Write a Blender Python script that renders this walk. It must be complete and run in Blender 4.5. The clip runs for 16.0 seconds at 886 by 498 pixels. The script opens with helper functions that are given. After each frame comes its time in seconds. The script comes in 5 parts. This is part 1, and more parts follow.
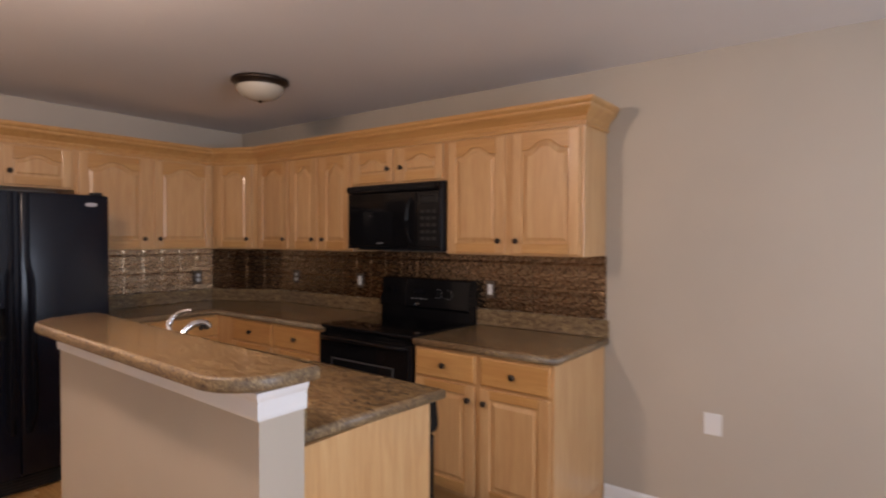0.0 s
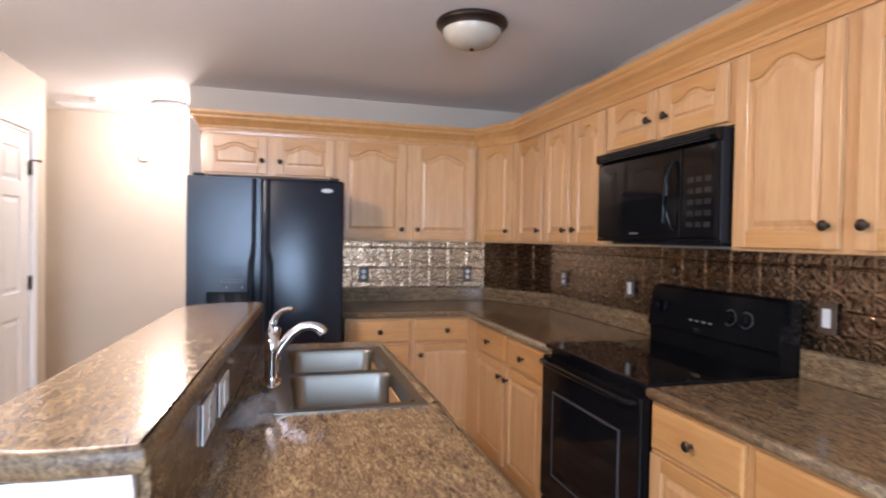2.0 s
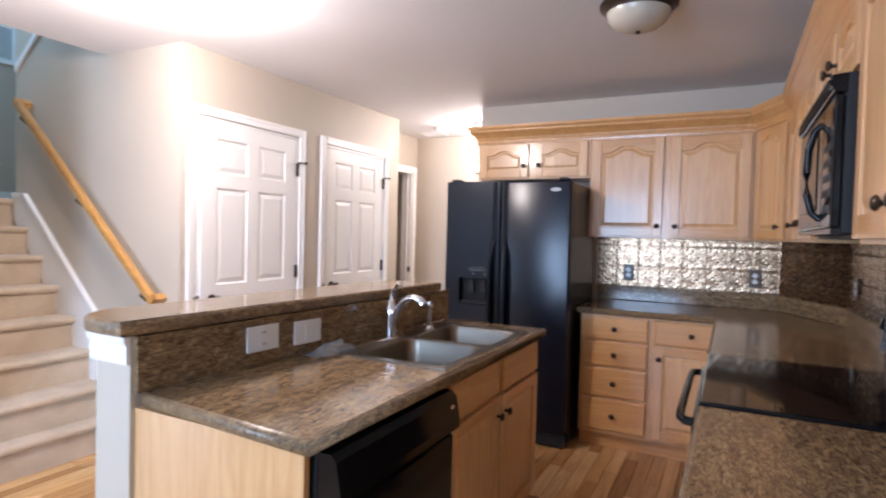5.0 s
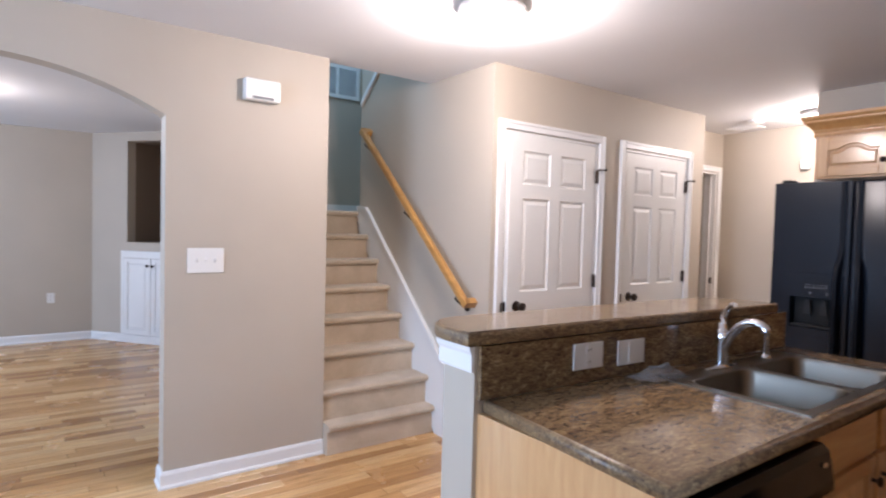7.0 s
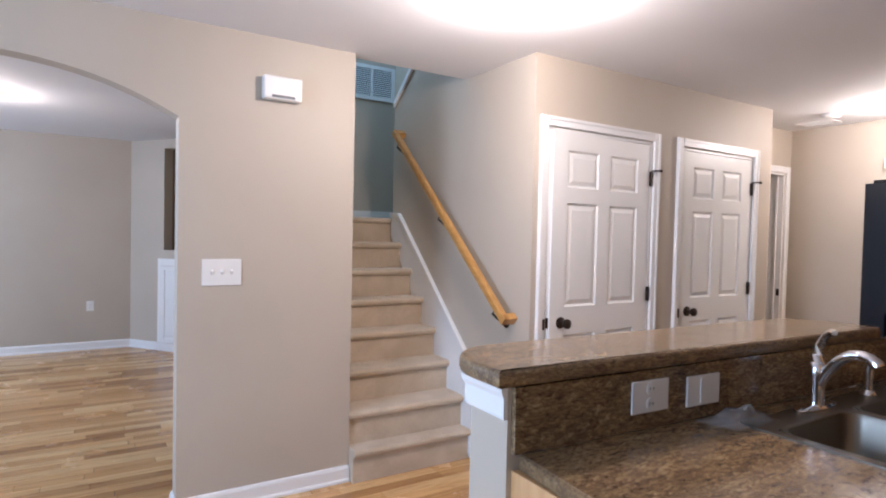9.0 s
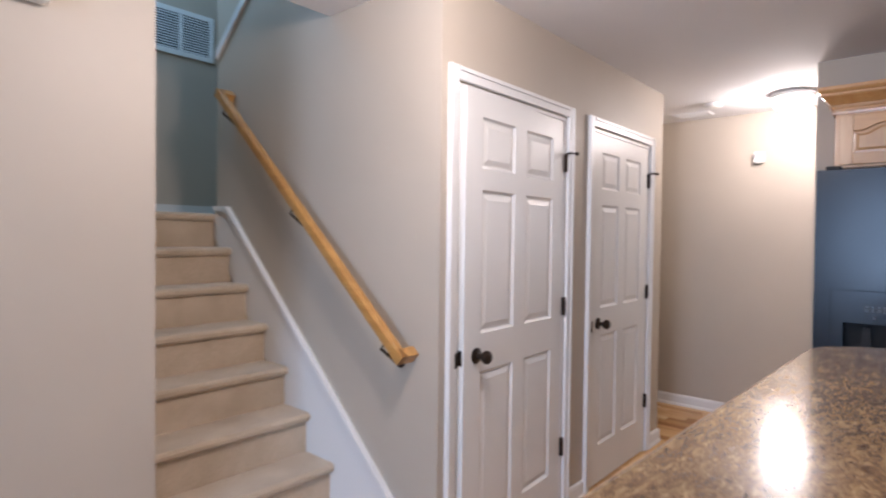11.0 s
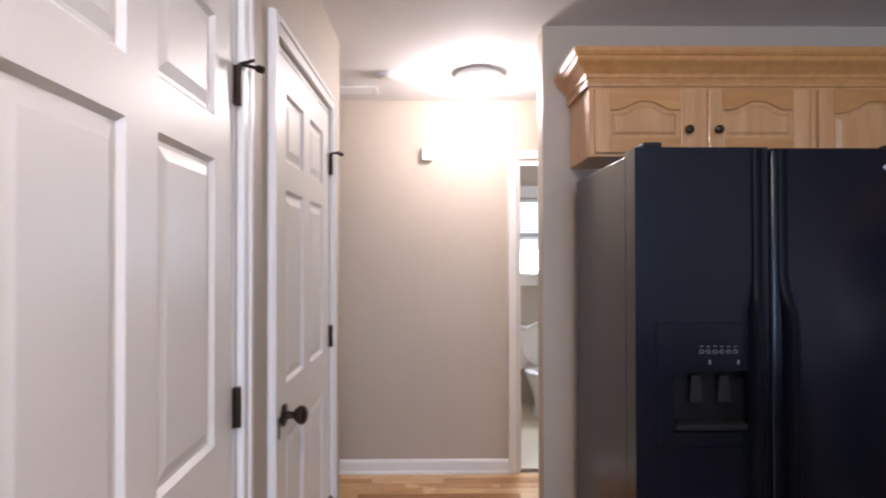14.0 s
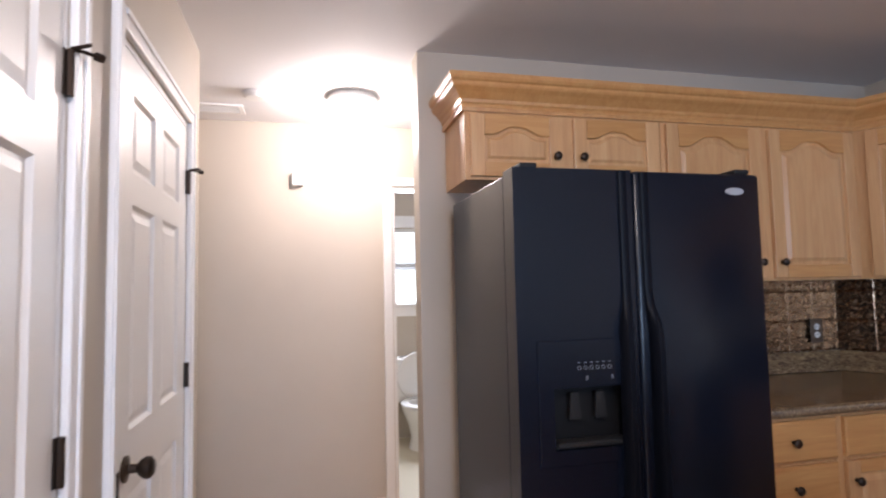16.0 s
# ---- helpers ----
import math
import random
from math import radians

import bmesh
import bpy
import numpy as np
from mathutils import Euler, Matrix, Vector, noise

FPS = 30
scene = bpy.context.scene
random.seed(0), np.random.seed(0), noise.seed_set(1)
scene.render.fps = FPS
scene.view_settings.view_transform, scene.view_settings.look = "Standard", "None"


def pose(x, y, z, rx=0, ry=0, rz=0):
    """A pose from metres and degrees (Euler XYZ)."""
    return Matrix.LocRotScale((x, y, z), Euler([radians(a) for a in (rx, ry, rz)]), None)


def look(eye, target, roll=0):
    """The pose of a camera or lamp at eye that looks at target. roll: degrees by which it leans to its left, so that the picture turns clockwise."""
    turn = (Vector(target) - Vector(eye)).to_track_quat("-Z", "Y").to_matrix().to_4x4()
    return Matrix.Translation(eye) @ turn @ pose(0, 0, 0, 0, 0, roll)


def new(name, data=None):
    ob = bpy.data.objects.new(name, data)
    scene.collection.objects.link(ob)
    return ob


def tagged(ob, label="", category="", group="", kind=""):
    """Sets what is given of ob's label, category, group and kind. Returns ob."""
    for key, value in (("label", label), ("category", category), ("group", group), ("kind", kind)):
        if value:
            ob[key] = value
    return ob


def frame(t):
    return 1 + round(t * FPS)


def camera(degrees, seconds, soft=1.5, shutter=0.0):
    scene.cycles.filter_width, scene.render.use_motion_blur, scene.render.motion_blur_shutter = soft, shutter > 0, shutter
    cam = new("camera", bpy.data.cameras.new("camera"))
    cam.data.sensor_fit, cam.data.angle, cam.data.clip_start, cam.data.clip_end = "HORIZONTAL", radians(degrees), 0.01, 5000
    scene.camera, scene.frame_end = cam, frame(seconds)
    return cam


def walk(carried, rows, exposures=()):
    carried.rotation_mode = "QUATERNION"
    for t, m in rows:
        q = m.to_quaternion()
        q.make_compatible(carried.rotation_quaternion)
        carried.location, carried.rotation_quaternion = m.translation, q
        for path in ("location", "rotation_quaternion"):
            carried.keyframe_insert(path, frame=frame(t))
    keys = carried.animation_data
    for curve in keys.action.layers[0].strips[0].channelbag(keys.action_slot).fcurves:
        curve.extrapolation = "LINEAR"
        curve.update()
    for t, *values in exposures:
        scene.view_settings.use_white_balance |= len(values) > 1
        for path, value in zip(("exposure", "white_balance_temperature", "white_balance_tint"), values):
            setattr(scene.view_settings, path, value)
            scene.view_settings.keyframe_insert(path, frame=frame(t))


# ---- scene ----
cam = camera(76.2, 16.0, 2.0, 0.5)
PATH = [
    (0, (0.237, 0.088, 1.479), (-0.962, 1.689, 1.436), 0.2),
    (0.5, (0.049, 0.341, 1.483), (-1.345, 1.775, 1.443), 0.5),
    (1, (-0.028, 0.66, 1.411), (-1.588, 1.913, 1.377), 0.6),
    (1.5, (-0.113, 0.988, 1.404), (-1.903, 1.879, 1.365), 0.8),
    (2, (-0.155, 1.322, 1.403), (-2.079, 1.868, 1.363), 1.0),
    (2.5, (-0.11, 1.627, 1.389), (-2.104, 1.772, 1.347), 1.2),
    (3, (-0.166, 1.925, 1.362), (-2.164, 1.854, 1.321), 1.3),
    (3.2, (-0.151, 2.022, 1.347), (-2.145, 1.876, 1.307), 1.4),
    (5.3, (-0.014, 2.581, 1.386), (-1.732, 1.559, 1.327), 1.6),
    (5.5, (0.016, 2.571, 1.393), (-1.653, 1.472, 1.334), 1.7),
    (6, (0.039, 2.527, 1.411), (-1.457, 1.202, 1.344), 1.7),
    (6.5, (0.02, 2.458, 1.412), (-1.3, 0.957, 1.341), 1.6),
    (7, (0.002, 2.377, 1.409), (-1.172, 0.76, 1.337), 1.5),
    (7.5, (-0.032, 2.324, 1.412), (-1.093, 0.63, 1.342), 1.5),
    (8, (-0.091, 2.311, 1.424), (-1.12, 0.597, 1.357), 1.3),
    (8.2, (-0.116, 2.302, 1.415), (-1.147, 0.59, 1.353), 1.3),
    (10.3, (-0.41, 1.563, 1.446), (-1.598, -0.044, 1.382), 1.0),
    (10.5, (-0.452, 1.446, 1.44), (-1.702, -0.115, 1.38), 1.0),
    (11, (-0.618, 1.183, 1.419), (-2.135, -0.12, 1.375), 0.7),
    (11.5, (-0.753, 0.916, 1.434), (-2.441, -0.156, 1.395), 0.7),
    (12, (-0.949, 0.668, 1.439), (-2.859, 0.075, 1.441), 0.5),
    (12.5, (-1.192, 0.53, 1.416), (-3.146, 0.105, 1.423), 0.4),
    (13, (-1.384, 0.37, 1.423), (-3.357, 0.043, 1.434), 0.3),
    (13.5, (-1.696, 0.322, 1.412), (-3.692, 0.198, 1.42), 0.1),
    (14, (-1.928, 0.225, 1.414), (-3.927, 0.247, 1.434), -0.1),
    (14.5, (-2.013, 0.193, 1.422), (-3.968, 0.608, 1.497), -0.6),
    (15, (-2.046, 0.22, 1.42), (-3.972, 0.746, 1.537), -0.8),
    (15.5, (-2.049, 0.241, 1.42), (-3.97, 0.786, 1.532), -1.0),
    (16, (-2.02, 0.214, 1.373), (-3.959, 0.684, 1.512), -1.2),
]
EXPOSURES = [
    (0.0, 0.00, 8000, 27), (0.5, 0.28, 7800, 26), (1.0, 0.58, 7050, 22), (1.5, 0.82, 6500, 20), (2.0, 1.03, 6400, 19), (2.5, 1.10, 6200, 18), (3.2, 1.10, 6150, 18),
    (5.5, 0.79, 6150, 19), (6.5, 0.52, 6150, 19), (8.0, 0.32, 6150, 19), (10.5, 0.29, 6100, 19), (11.0, 0.12, 6100, 19), (12.0, 0.25, 6100, 18), (13.0, 0.12, 6150, 18), (14.5, 0.30, 6100, 20), (15.2, 0.43, 6100, 20), (16.0, 0.46, 6100, 19),
]
walk(cam, [(t, look(eye, target, roll)) for t, eye, target, roll in PATH], EXPOSURES)

# ---- world, daylight, lamps ----
world = bpy.data.worlds.new("sky")
scene.world = world
world.use_nodes = True
wn = world.node_tree
sky = wn.nodes.new("ShaderNodeTexSky")
sky.sky_type, sky.sun_disc = "NISHITA", False
sky.sun_elevation, sky.sun_rotation = radians(40), radians(200)
wn.links.new(sky.outputs[0], wn.nodes["Background"].inputs[0])
wn.nodes["Background"].inputs[1].default_value = 0.10
CEIL = 2.42


def area(name, m, w, h, watts, rgb):
    d = bpy.data.lights.new(name, "AREA")
    d.shape, d.size, d.size_y, d.energy, d.color = "RECTANGLE", w, h, watts, rgb
    ob = new(name, d)
    ob.matrix_world = m
    return ob


def point(name, x, y, z, watts, rgb, r=0.1):
    d = bpy.data.lights.new(name, "POINT")
    d.energy, d.color, d.shadow_soft_size = watts, rgb, r
    ob = new(name, d)
    ob.location = (x, y, z)
    return ob


DAY, WARM = (0.50, 0.73, 1.0), (1.0, 0.90, 0.80)
area("window_light", look((2.64, 0.97, 1.4), (-4, 1.1, 1.5)), 1.45, 1.5, 97, DAY)
# added living room fill lamp, set in an assumed window opening
area("living_daylight_fill", look((3.04, -3.65, 1.4), (-1, -3.65, 1.3)), 1.75, 1.3, 72, DAY)
# added fill lamp: bluish daylight from above, its window is not known
area("stair_daylight_fill", look((-1.44, -2.3, 4.0), (-3.2, -2.15, 3.0)), 0.95, 0.9, 25, (0.42, 0.74, 1.0))
area("bath_window_light", look((-7.28, 1.25, 1.6), (-5.6, 1.1, 1.2)), 0.6, 0.7, 34, (0.82, 0.92, 1.0))
point("dining_bulb", -1.68, 0.39, 2.29, 47, WARM)
point("hall_bulb", -5.05, 0.462, 2.29, 28, WARM)
point("living_bulb", 0.56, -3.3, 2.29, 20, WARM)


# ---- materials ----
def shader(name, rgb, rough=0.5, metal=0.0):
    m = bpy.data.materials.new(name)
    m.use_nodes = True
    b = m.node_tree.nodes["Principled BSDF"]
    b.inputs["Base Color"].default_value = (*rgb, 1)
    b.inputs["Roughness"].default_value, b.inputs["Metallic"].default_value = rough, metal
    return m, m.node_tree, b


def coords(nt, stretch=(1, 1, 1), kind="Object"):
    tc = nt.nodes.new("ShaderNodeTexCoord")
    mp = nt.nodes.new("ShaderNodeMapping")
    mp.inputs["Scale"].default_value = stretch
    nt.links.new(tc.outputs[kind], mp.inputs[0])
    return mp.outputs[0]


def noise_tex(nt, vec, scale, detail=3.0, rough=0.5, distort=0.0):
    n = nt.nodes.new("ShaderNodeTexNoise")
    n.inputs["Scale"].default_value, n.inputs["Detail"].default_value = scale, detail
    n.inputs["Roughness"].default_value, n.inputs["Distortion"].default_value = rough, distort
    nt.links.new(vec, n.inputs["Vector"])
    return n.outputs["Fac"]


def ramp(nt, fac, stops):
    r = nt.nodes.new("ShaderNodeValToRGB")
    while len(r.color_ramp.elements) < len(stops):
        r.color_ramp.elements.new(0.5)
    for e, (p, c) in zip(r.color_ramp.elements, stops):
        e.position, e.color = p, (*c, 1)
    nt.links.new(fac, r.inputs[0])
    return r.outputs[0]


def mixed(nt, fac, a, b, mode="MIX"):
    n = nt.nodes.new("ShaderNodeMix")
    n.data_type, n.blend_type = "RGBA", mode
    for sock, v in ((n.inputs[0], fac), (n.inputs[6], a), (n.inputs[7], b)):
        if isinstance(v, (int, float)):
            sock.default_value = v
        elif isinstance(v, tuple):
            sock.default_value = (*v, 1)
        else:
            nt.links.new(v, sock)
    return n.outputs[2]


def bump(nt, b, height, strength, dist=0.002):
    n = nt.nodes.new("ShaderNodeBump")
    n.inputs["Strength"].default_value, n.inputs["Distance"].default_value = strength, dist
    nt.links.new(height, n.inputs["Height"])
    nt.links.new(n.outputs[0], b.inputs["Normal"])


def paint(name, rgb, rough=0.6, grain=180, amount=0.12, vary=0.05):
    m, nt, b = shader(name, rgb, rough)
    v = coords(nt)
    big = noise_tex(nt, v, 1.3, 4)
    dark, light = tuple(c * (1 - vary) for c in rgb), tuple(min(1, c * (1 + vary)) for c in rgb)
    nt.links.new(ramp(nt, big, [(0.3, dark), (0.7, light)]), b.inputs["Base Color"])
    bump(nt, b, noise_tex(nt, v, grain, 3), amount, 0.001)
    return m


WALL = paint("greige_wall_paint", (0.474, 0.411, 0.337), 0.55, 220, 0.15)
CEILING = paint("ceiling_paint", (0.74, 0.73, 0.74), 0.8, 150, 0.25, 0.02)
TRIM = paint("white_trim_paint", (0.78, 0.77, 0.76), 0.35, 60, 0.04, 0.02)
DOORWHITE = paint("white_door_paint", (0.76, 0.75, 0.73), 0.38, 90, 0.06, 0.02)
PLASTIC = paint("white_plastic", (0.75, 0.74, 0.72), 0.3, 40, 0.02, 0.02)


def wood(name, a, b_, c, along=2, rough=0.35, scale=1.0):
    m, nt, b = shader(name, a, rough)
    st = [14 * scale] * 3
    st[along] = 1.1 * scale
    v = coords(nt, tuple(st))
    info = nt.nodes.new("ShaderNodeObjectInfo")
    sh = nt.nodes.new("ShaderNodeVectorMath")
    cmb = nt.nodes.new("ShaderNodeMath")
    cmb.operation = "MULTIPLY"
    cmb.inputs[1].default_value = 37.0
    nt.links.new(info.outputs["Random"], cmb.inputs[0])
    nt.links.new(v, sh.inputs[0])
    nt.links.new(cmb.outputs[0], sh.inputs[1])
    g = noise_tex(nt, sh.outputs[0], 1.6, 6, 0.6, 1.2)
    f = noise_tex(nt, sh.outputs[0], 9.0, 4, 0.6)
    base = ramp(nt, g, [(0.3, a), (0.55, b_), (0.75, c)])
    fine = ramp(nt, f, [(0.35, (0.94, 0.93, 0.91)), (0.65, (1, 1, 1))])
    tint = ramp(nt, info.outputs["Random"], [(0.0, (0.92, 0.9, 0.87)), (1.0, (1.0, 1.0, 1.0))])
    col = mixed(nt, 1.0, mixed(nt, 1.0, base, fine, "MULTIPLY"), tint, "MULTIPLY")
    nt.links.new(col, b.inputs["Base Color"])
    bump(nt, b, f, 0.05, 0.0006)
    b.inputs["Coat Weight"].default_value, b.inputs["Coat Roughness"].default_value = 0.4, 0.14
    return m


MAPLE = wood("maple", (0.575, 0.306, 0.134), (0.655, 0.380, 0.178), (0.700, 0.428, 0.214))
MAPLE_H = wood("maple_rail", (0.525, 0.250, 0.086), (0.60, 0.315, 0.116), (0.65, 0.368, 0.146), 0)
OAKRAIL = wood("honey_handrail", (0.45, 0.22, 0.06), (0.56, 0.29, 0.085), (0.62, 0.34, 0.11), 1)

def laminate(name, lo, hi):
    m, nt, b = shader(name, (0.15, 0.1, 0.06), lo)
    v = coords(nt, (0.34, 1.0, 1.0))
    v2 = coords(nt)
    c1 = ramp(nt, noise_tex(nt, v, 82, 5, 0.62, 1.6), [(0.29, (0.060, 0.033, 0.026)), (0.41, (0.139, 0.0865, 0.050)), (0.52, (0.221, 0.147, 0.080)), (0.62, (0.297, 0.210, 0.119)), (0.74, (0.41, 0.311, 0.205))])
    c2 = ramp(nt, noise_tex(nt, v, 38, 4, 0.6, 1.0), [(0.36, (0.64, 0.59, 0.58)), (0.5, (0.95, 0.93, 0.90)), (0.63, (1.15, 1.13, 1.05))])
    spot = ramp(nt, noise_tex(nt, v2, 150, 2, 0.5), [(0.30, (0.62, 0.55, 0.55)), (0.40, (1.0, 1.0, 1.0))])
    nt.links.new(mixed(nt, 1.0, mixed(nt, 1.0, c1, c2, "MULTIPLY"), spot, "MULTIPLY"), b.inputs["Base Color"])
    nt.links.new(ramp(nt, noise_tex(nt, v2, 9, 4), [(0.3, (lo,) * 3), (0.7, (hi,) * 3)]), b.inputs["Roughness"])
    bump(nt, b, noise_tex(nt, v2, 240, 2), 0.03, 0.0003)
    return m


COUNTER = laminate("granite_pattern_laminate", 0.11, 0.19)
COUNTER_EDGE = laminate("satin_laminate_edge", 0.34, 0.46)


def black(name, rgb, rough, grain=0, amount=0.0, gloss=0.2):
    m, nt, b = shader(name, rgb, rough)
    v = coords(nt)
    nt.links.new(ramp(nt, noise_tex(nt, v, 7, 4), [(0.3, (rough * 0.95,) * 3), (0.7, (min(1, rough * 1.06),) * 3)]), b.inputs["Roughness"])
    b.inputs["Specular IOR Level"].default_value = gloss
    if grain:
        bump(nt, b, noise_tex(nt, v, grain, 3), amount, 0.001)
    return m


BLACK = black("black_textured_enamel", (0.004, 0.006, 0.013), 0.24, 420, 0.06, 0.36)
BLACKGLOSS = black("black_gloss_enamel", (0.006, 0.0055, 0.006), 0.10, gloss=0.17)
BLACKGLASS = black("black_glass", (0.006, 0.006, 0.007), 0.05)
BLACKMATTE = black("black_plastic", (0.02, 0.02, 0.021), 0.45)
SATINBLACK = black("black_satin_enamel", (0.005, 0.006, 0.010), 0.42, gloss=0.10)
DARKCAVITY = black("dark_cavity", (0.008, 0.008, 0.009), 0.5)
BRONZE, _, _ = shader("oil_rubbed_bronze", (0.045, 0.03, 0.022), 0.38, 0.7)
SILVERPRINT, _, _ = shader("silver_badge", (0.38, 0.38, 0.40), 0.35)
CHROME, _, _ = shader("chrome", (0.78, 0.78, 0.8), 0.08, 1.0)
STEEL, nt, b = shader("brushed_stainless", (0.215, 0.190, 0.158), 0.36, 1.0)
bump(nt, b, noise_tex(nt, coords(nt, (12, 400, 400)), 1.0, 3), 0.06, 0.0005)
DARKPRINT, _, _ = shader("dark_grey_print", (0.011, 0.011, 0.012), 0.4)
NICKEL, _, _ = shader("brushed_nickel", (0.72, 0.71, 0.70), 0.5, 0.6)
OVENTRIM, _, _ = shader("dark_grey_trim", (0.06, 0.06, 0.064), 0.4)
GREYPRINT, _, _ = shader("grey_print", (0.15, 0.155, 0.165), 0.5)

CARPET, nt, b = shader("beige_carpet", (0.50, 0.42, 0.33), 0.95)
v = coords(nt)
nt.links.new(mixed(nt, 1.0, ramp(nt, noise_tex(nt, v, 7, 4), [(0.3, (0.55, 0.430, 0.305)), (0.7, (0.69, 0.560, 0.420))]), ramp(nt, noise_tex(nt, v, 260, 2), [(0.3, (0.75, 0.74, 0.72)), (0.7, (1, 1, 1))]), "MULTIPLY"), b.inputs["Base Color"])
bump(nt, b, noise_tex(nt, v, 300, 2), 0.8, 0.004)
b.inputs["Sheen Weight"].default_value = 0.3

def floorwood(name, stretch):
    m, nt, b = shader(name, (0.45, 0.25, 0.11), 0.22)
    geo = nt.nodes.new("ShaderNodeNewGeometry")
    info = nt.nodes.new("ShaderNodeObjectInfo")
    rnd = nt.nodes.new("ShaderNodeMath")
    rnd.operation = "ADD"
    nt.links.new(geo.outputs["Random Per Island"], rnd.inputs[0])
    nt.links.new(info.outputs["Random"], rnd.inputs[1])
    fr = nt.nodes.new("ShaderNodeMath")
    fr.operation = "FRACT"
    nt.links.new(rnd.outputs[0], fr.inputs[0])
    tone = ramp(nt, fr.outputs[0], [(0.0, (0.32, 0.150, 0.055)), (0.25, (0.51, 0.275, 0.108)), (0.6, (0.63, 0.370, 0.158)), (1.0, (0.75, 0.505, 0.262))])
    pos = nt.nodes.new("ShaderNodeMapping")
    pos.inputs["Scale"].default_value = stretch
    nt.links.new(geo.outputs["Position"], pos.inputs[0])
    g1 = noise_tex(nt, pos.outputs[0], 1.5, 6, 0.62, 1.4)
    grain = ramp(nt, g1, [(0.3, (0.66, 0.60, 0.54)), (0.5, (0.95, 0.93, 0.9)), (0.7, (1.08, 1.06, 1.02))])
    nt.links.new(mixed(nt, 1.0, tone, grain, "MULTIPLY"), b.inputs["Base Color"])
    nt.links.new(ramp(nt, noise_tex(nt, geo.outputs["Position"], 3.0, 4), [(0.3, (0.18,) * 3), (0.7, (0.30,) * 3)]), b.inputs["Roughness"])
    bump(nt, b, g1, 0.04, 0.0006)
    return m


FLOORWOOD = floorwood("natural_wood_floor", (1.6, 22, 22))
FLOORWOOD_HALL = floorwood("natural_wood_hall_floor", (22, 1.6, 22))

TIN, nt, b = shader("bronze_pressed_tin", (0.30, 0.19, 0.10), 0.26, 1.0)
v = coords(nt)
nt.links.new(ramp(nt, noise_tex(nt, v, 30, 4), [(0.3, (0.205, 0.125, 0.078)), (0.7, (0.46, 0.325, 0.215))]), b.inputs["Base Color"])
nt.links.new(ramp(nt, noise_tex(nt, v, 60, 3), [(0.3, (0.18,) * 3), (0.7, (0.31,) * 3)]), b.inputs["Roughness"])


def glow(name, rgb, strength):
    m, nt, b = shader(name, (0.85, 0.82, 0.75), 0.4)
    b.inputs["Emission Color"].default_value, b.inputs["Emission Strength"].default_value = (*rgb, 1), strength
    return m


SHADE_ON = glow("lit_frosted_glass", (1.0, 0.93, 0.82), 9.0)
SHADE_OFF = paint("unlit_alabaster_glass", (0.47, 0.42, 0.34), 0.25, 12, 0.02, 0.10)
PORCELAIN, _, _ = shader("porcelain", (0.80, 0.79, 0.77), 0.1)
BATHFLOOR = paint("cream_vinyl", (0.62, 0.55, 0.42), 0.35, 30, 0.05, 0.06)
NICHE = paint("brown_niche_paint", (0.21, 0.155, 0.115), 0.6, 180, 0.1)
BAG, nt, b = shader("clear_plastic_film", (0.85, 0.86, 0.88), 0.08)
b.inputs["Transmission Weight"].default_value, b.inputs["IOR"].default_value = 0.85, 1.15
GLASS, nt, b = shader("window_glass", (1, 1, 1), 0.0)
b.inputs["Transmission Weight"].default_value, b.inputs["IOR"].default_value = 1.0, 1.01


# ---- mesh tools ----
def bx(bm, x0, y0, z0, x1, y1, z1, bev=0.0, seg=1):
    c = Matrix.Translation(((x0 + x1) / 2, (y0 + y1) / 2, (z0 + z1) / 2)) @ Matrix.Diagonal((abs(x1 - x0), abs(y1 - y0), abs(z1 - z0), 1))
    r = bmesh.ops.create_cube(bm, size=1, matrix=c)
    if bev:
        es = list({e for q in r["verts"] for e in q.link_edges})
        bmesh.ops.bevel(bm, geom=es, offset=bev, segments=seg, affect="EDGES", profile=0.5)


def cyl(bm, p0, p1, r0, r1=None, n=16):
    p0, p1 = Vector(p0), Vector(p1)
    d = p1 - p0
    m = Matrix.Translation((p0 + p1) / 2) @ d.to_track_quat("Z", "Y").to_matrix().to_4x4()
    bmesh.ops.create_cone(bm, cap_ends=True, segments=n, radius1=r0, radius2=r0 if r1 is None else r1, depth=d.length, matrix=m)


def lathe(bm, prof, n=24, m=Matrix()):
    rings = []
    for r, z in prof:
        rings.append([bm.verts.new(m @ Vector((r * math.cos(2 * math.pi * i / n), r * math.sin(2 * math.pi * i / n), z))) for i in range(n)] if r > 1e-5 else [bm.verts.new(m @ Vector((0, 0, z)))])
    for a, c in zip(rings, rings[1:]):
        for i in range(n):
            j = (i + 1) % n
            if len(a) == 1 and len(c) > 1:
                bm.faces.new((a[0], c[i], c[j]))
            elif len(c) == 1 and len(a) > 1:
                bm.faces.new((a[i], a[j], c[0]))
            elif len(a) > 1:
                bm.faces.new((a[i], a[j], c[j], c[i]))


def tube(bm, pts, r, n=10):
    pts = [Vector(p) for p in pts]
    rad = r if isinstance(r, (list, tuple)) else [r] * len(pts)
    rings = []
    for i, p in enumerate(pts):
        d = (pts[min(i + 1, len(pts) - 1)] - pts[max(i - 1, 0)]).normalized()
        q = d.to_track_quat("Z", "Y").to_matrix()
        rings.append([bm.verts.new(p + q @ Vector((rad[i] * math.cos(2 * math.pi * k / n), rad[i] * math.sin(2 * math.pi * k / n), 0))) for k in range(n)])
    for a, c in zip(rings, rings[1:]):
        for k in range(n):
            bm.faces.new((a[k], a[(k + 1) % n], c[(k + 1) % n], c[k]))
    bm.faces.new(rings[0][::-1])
    bm.faces.new(rings[-1])


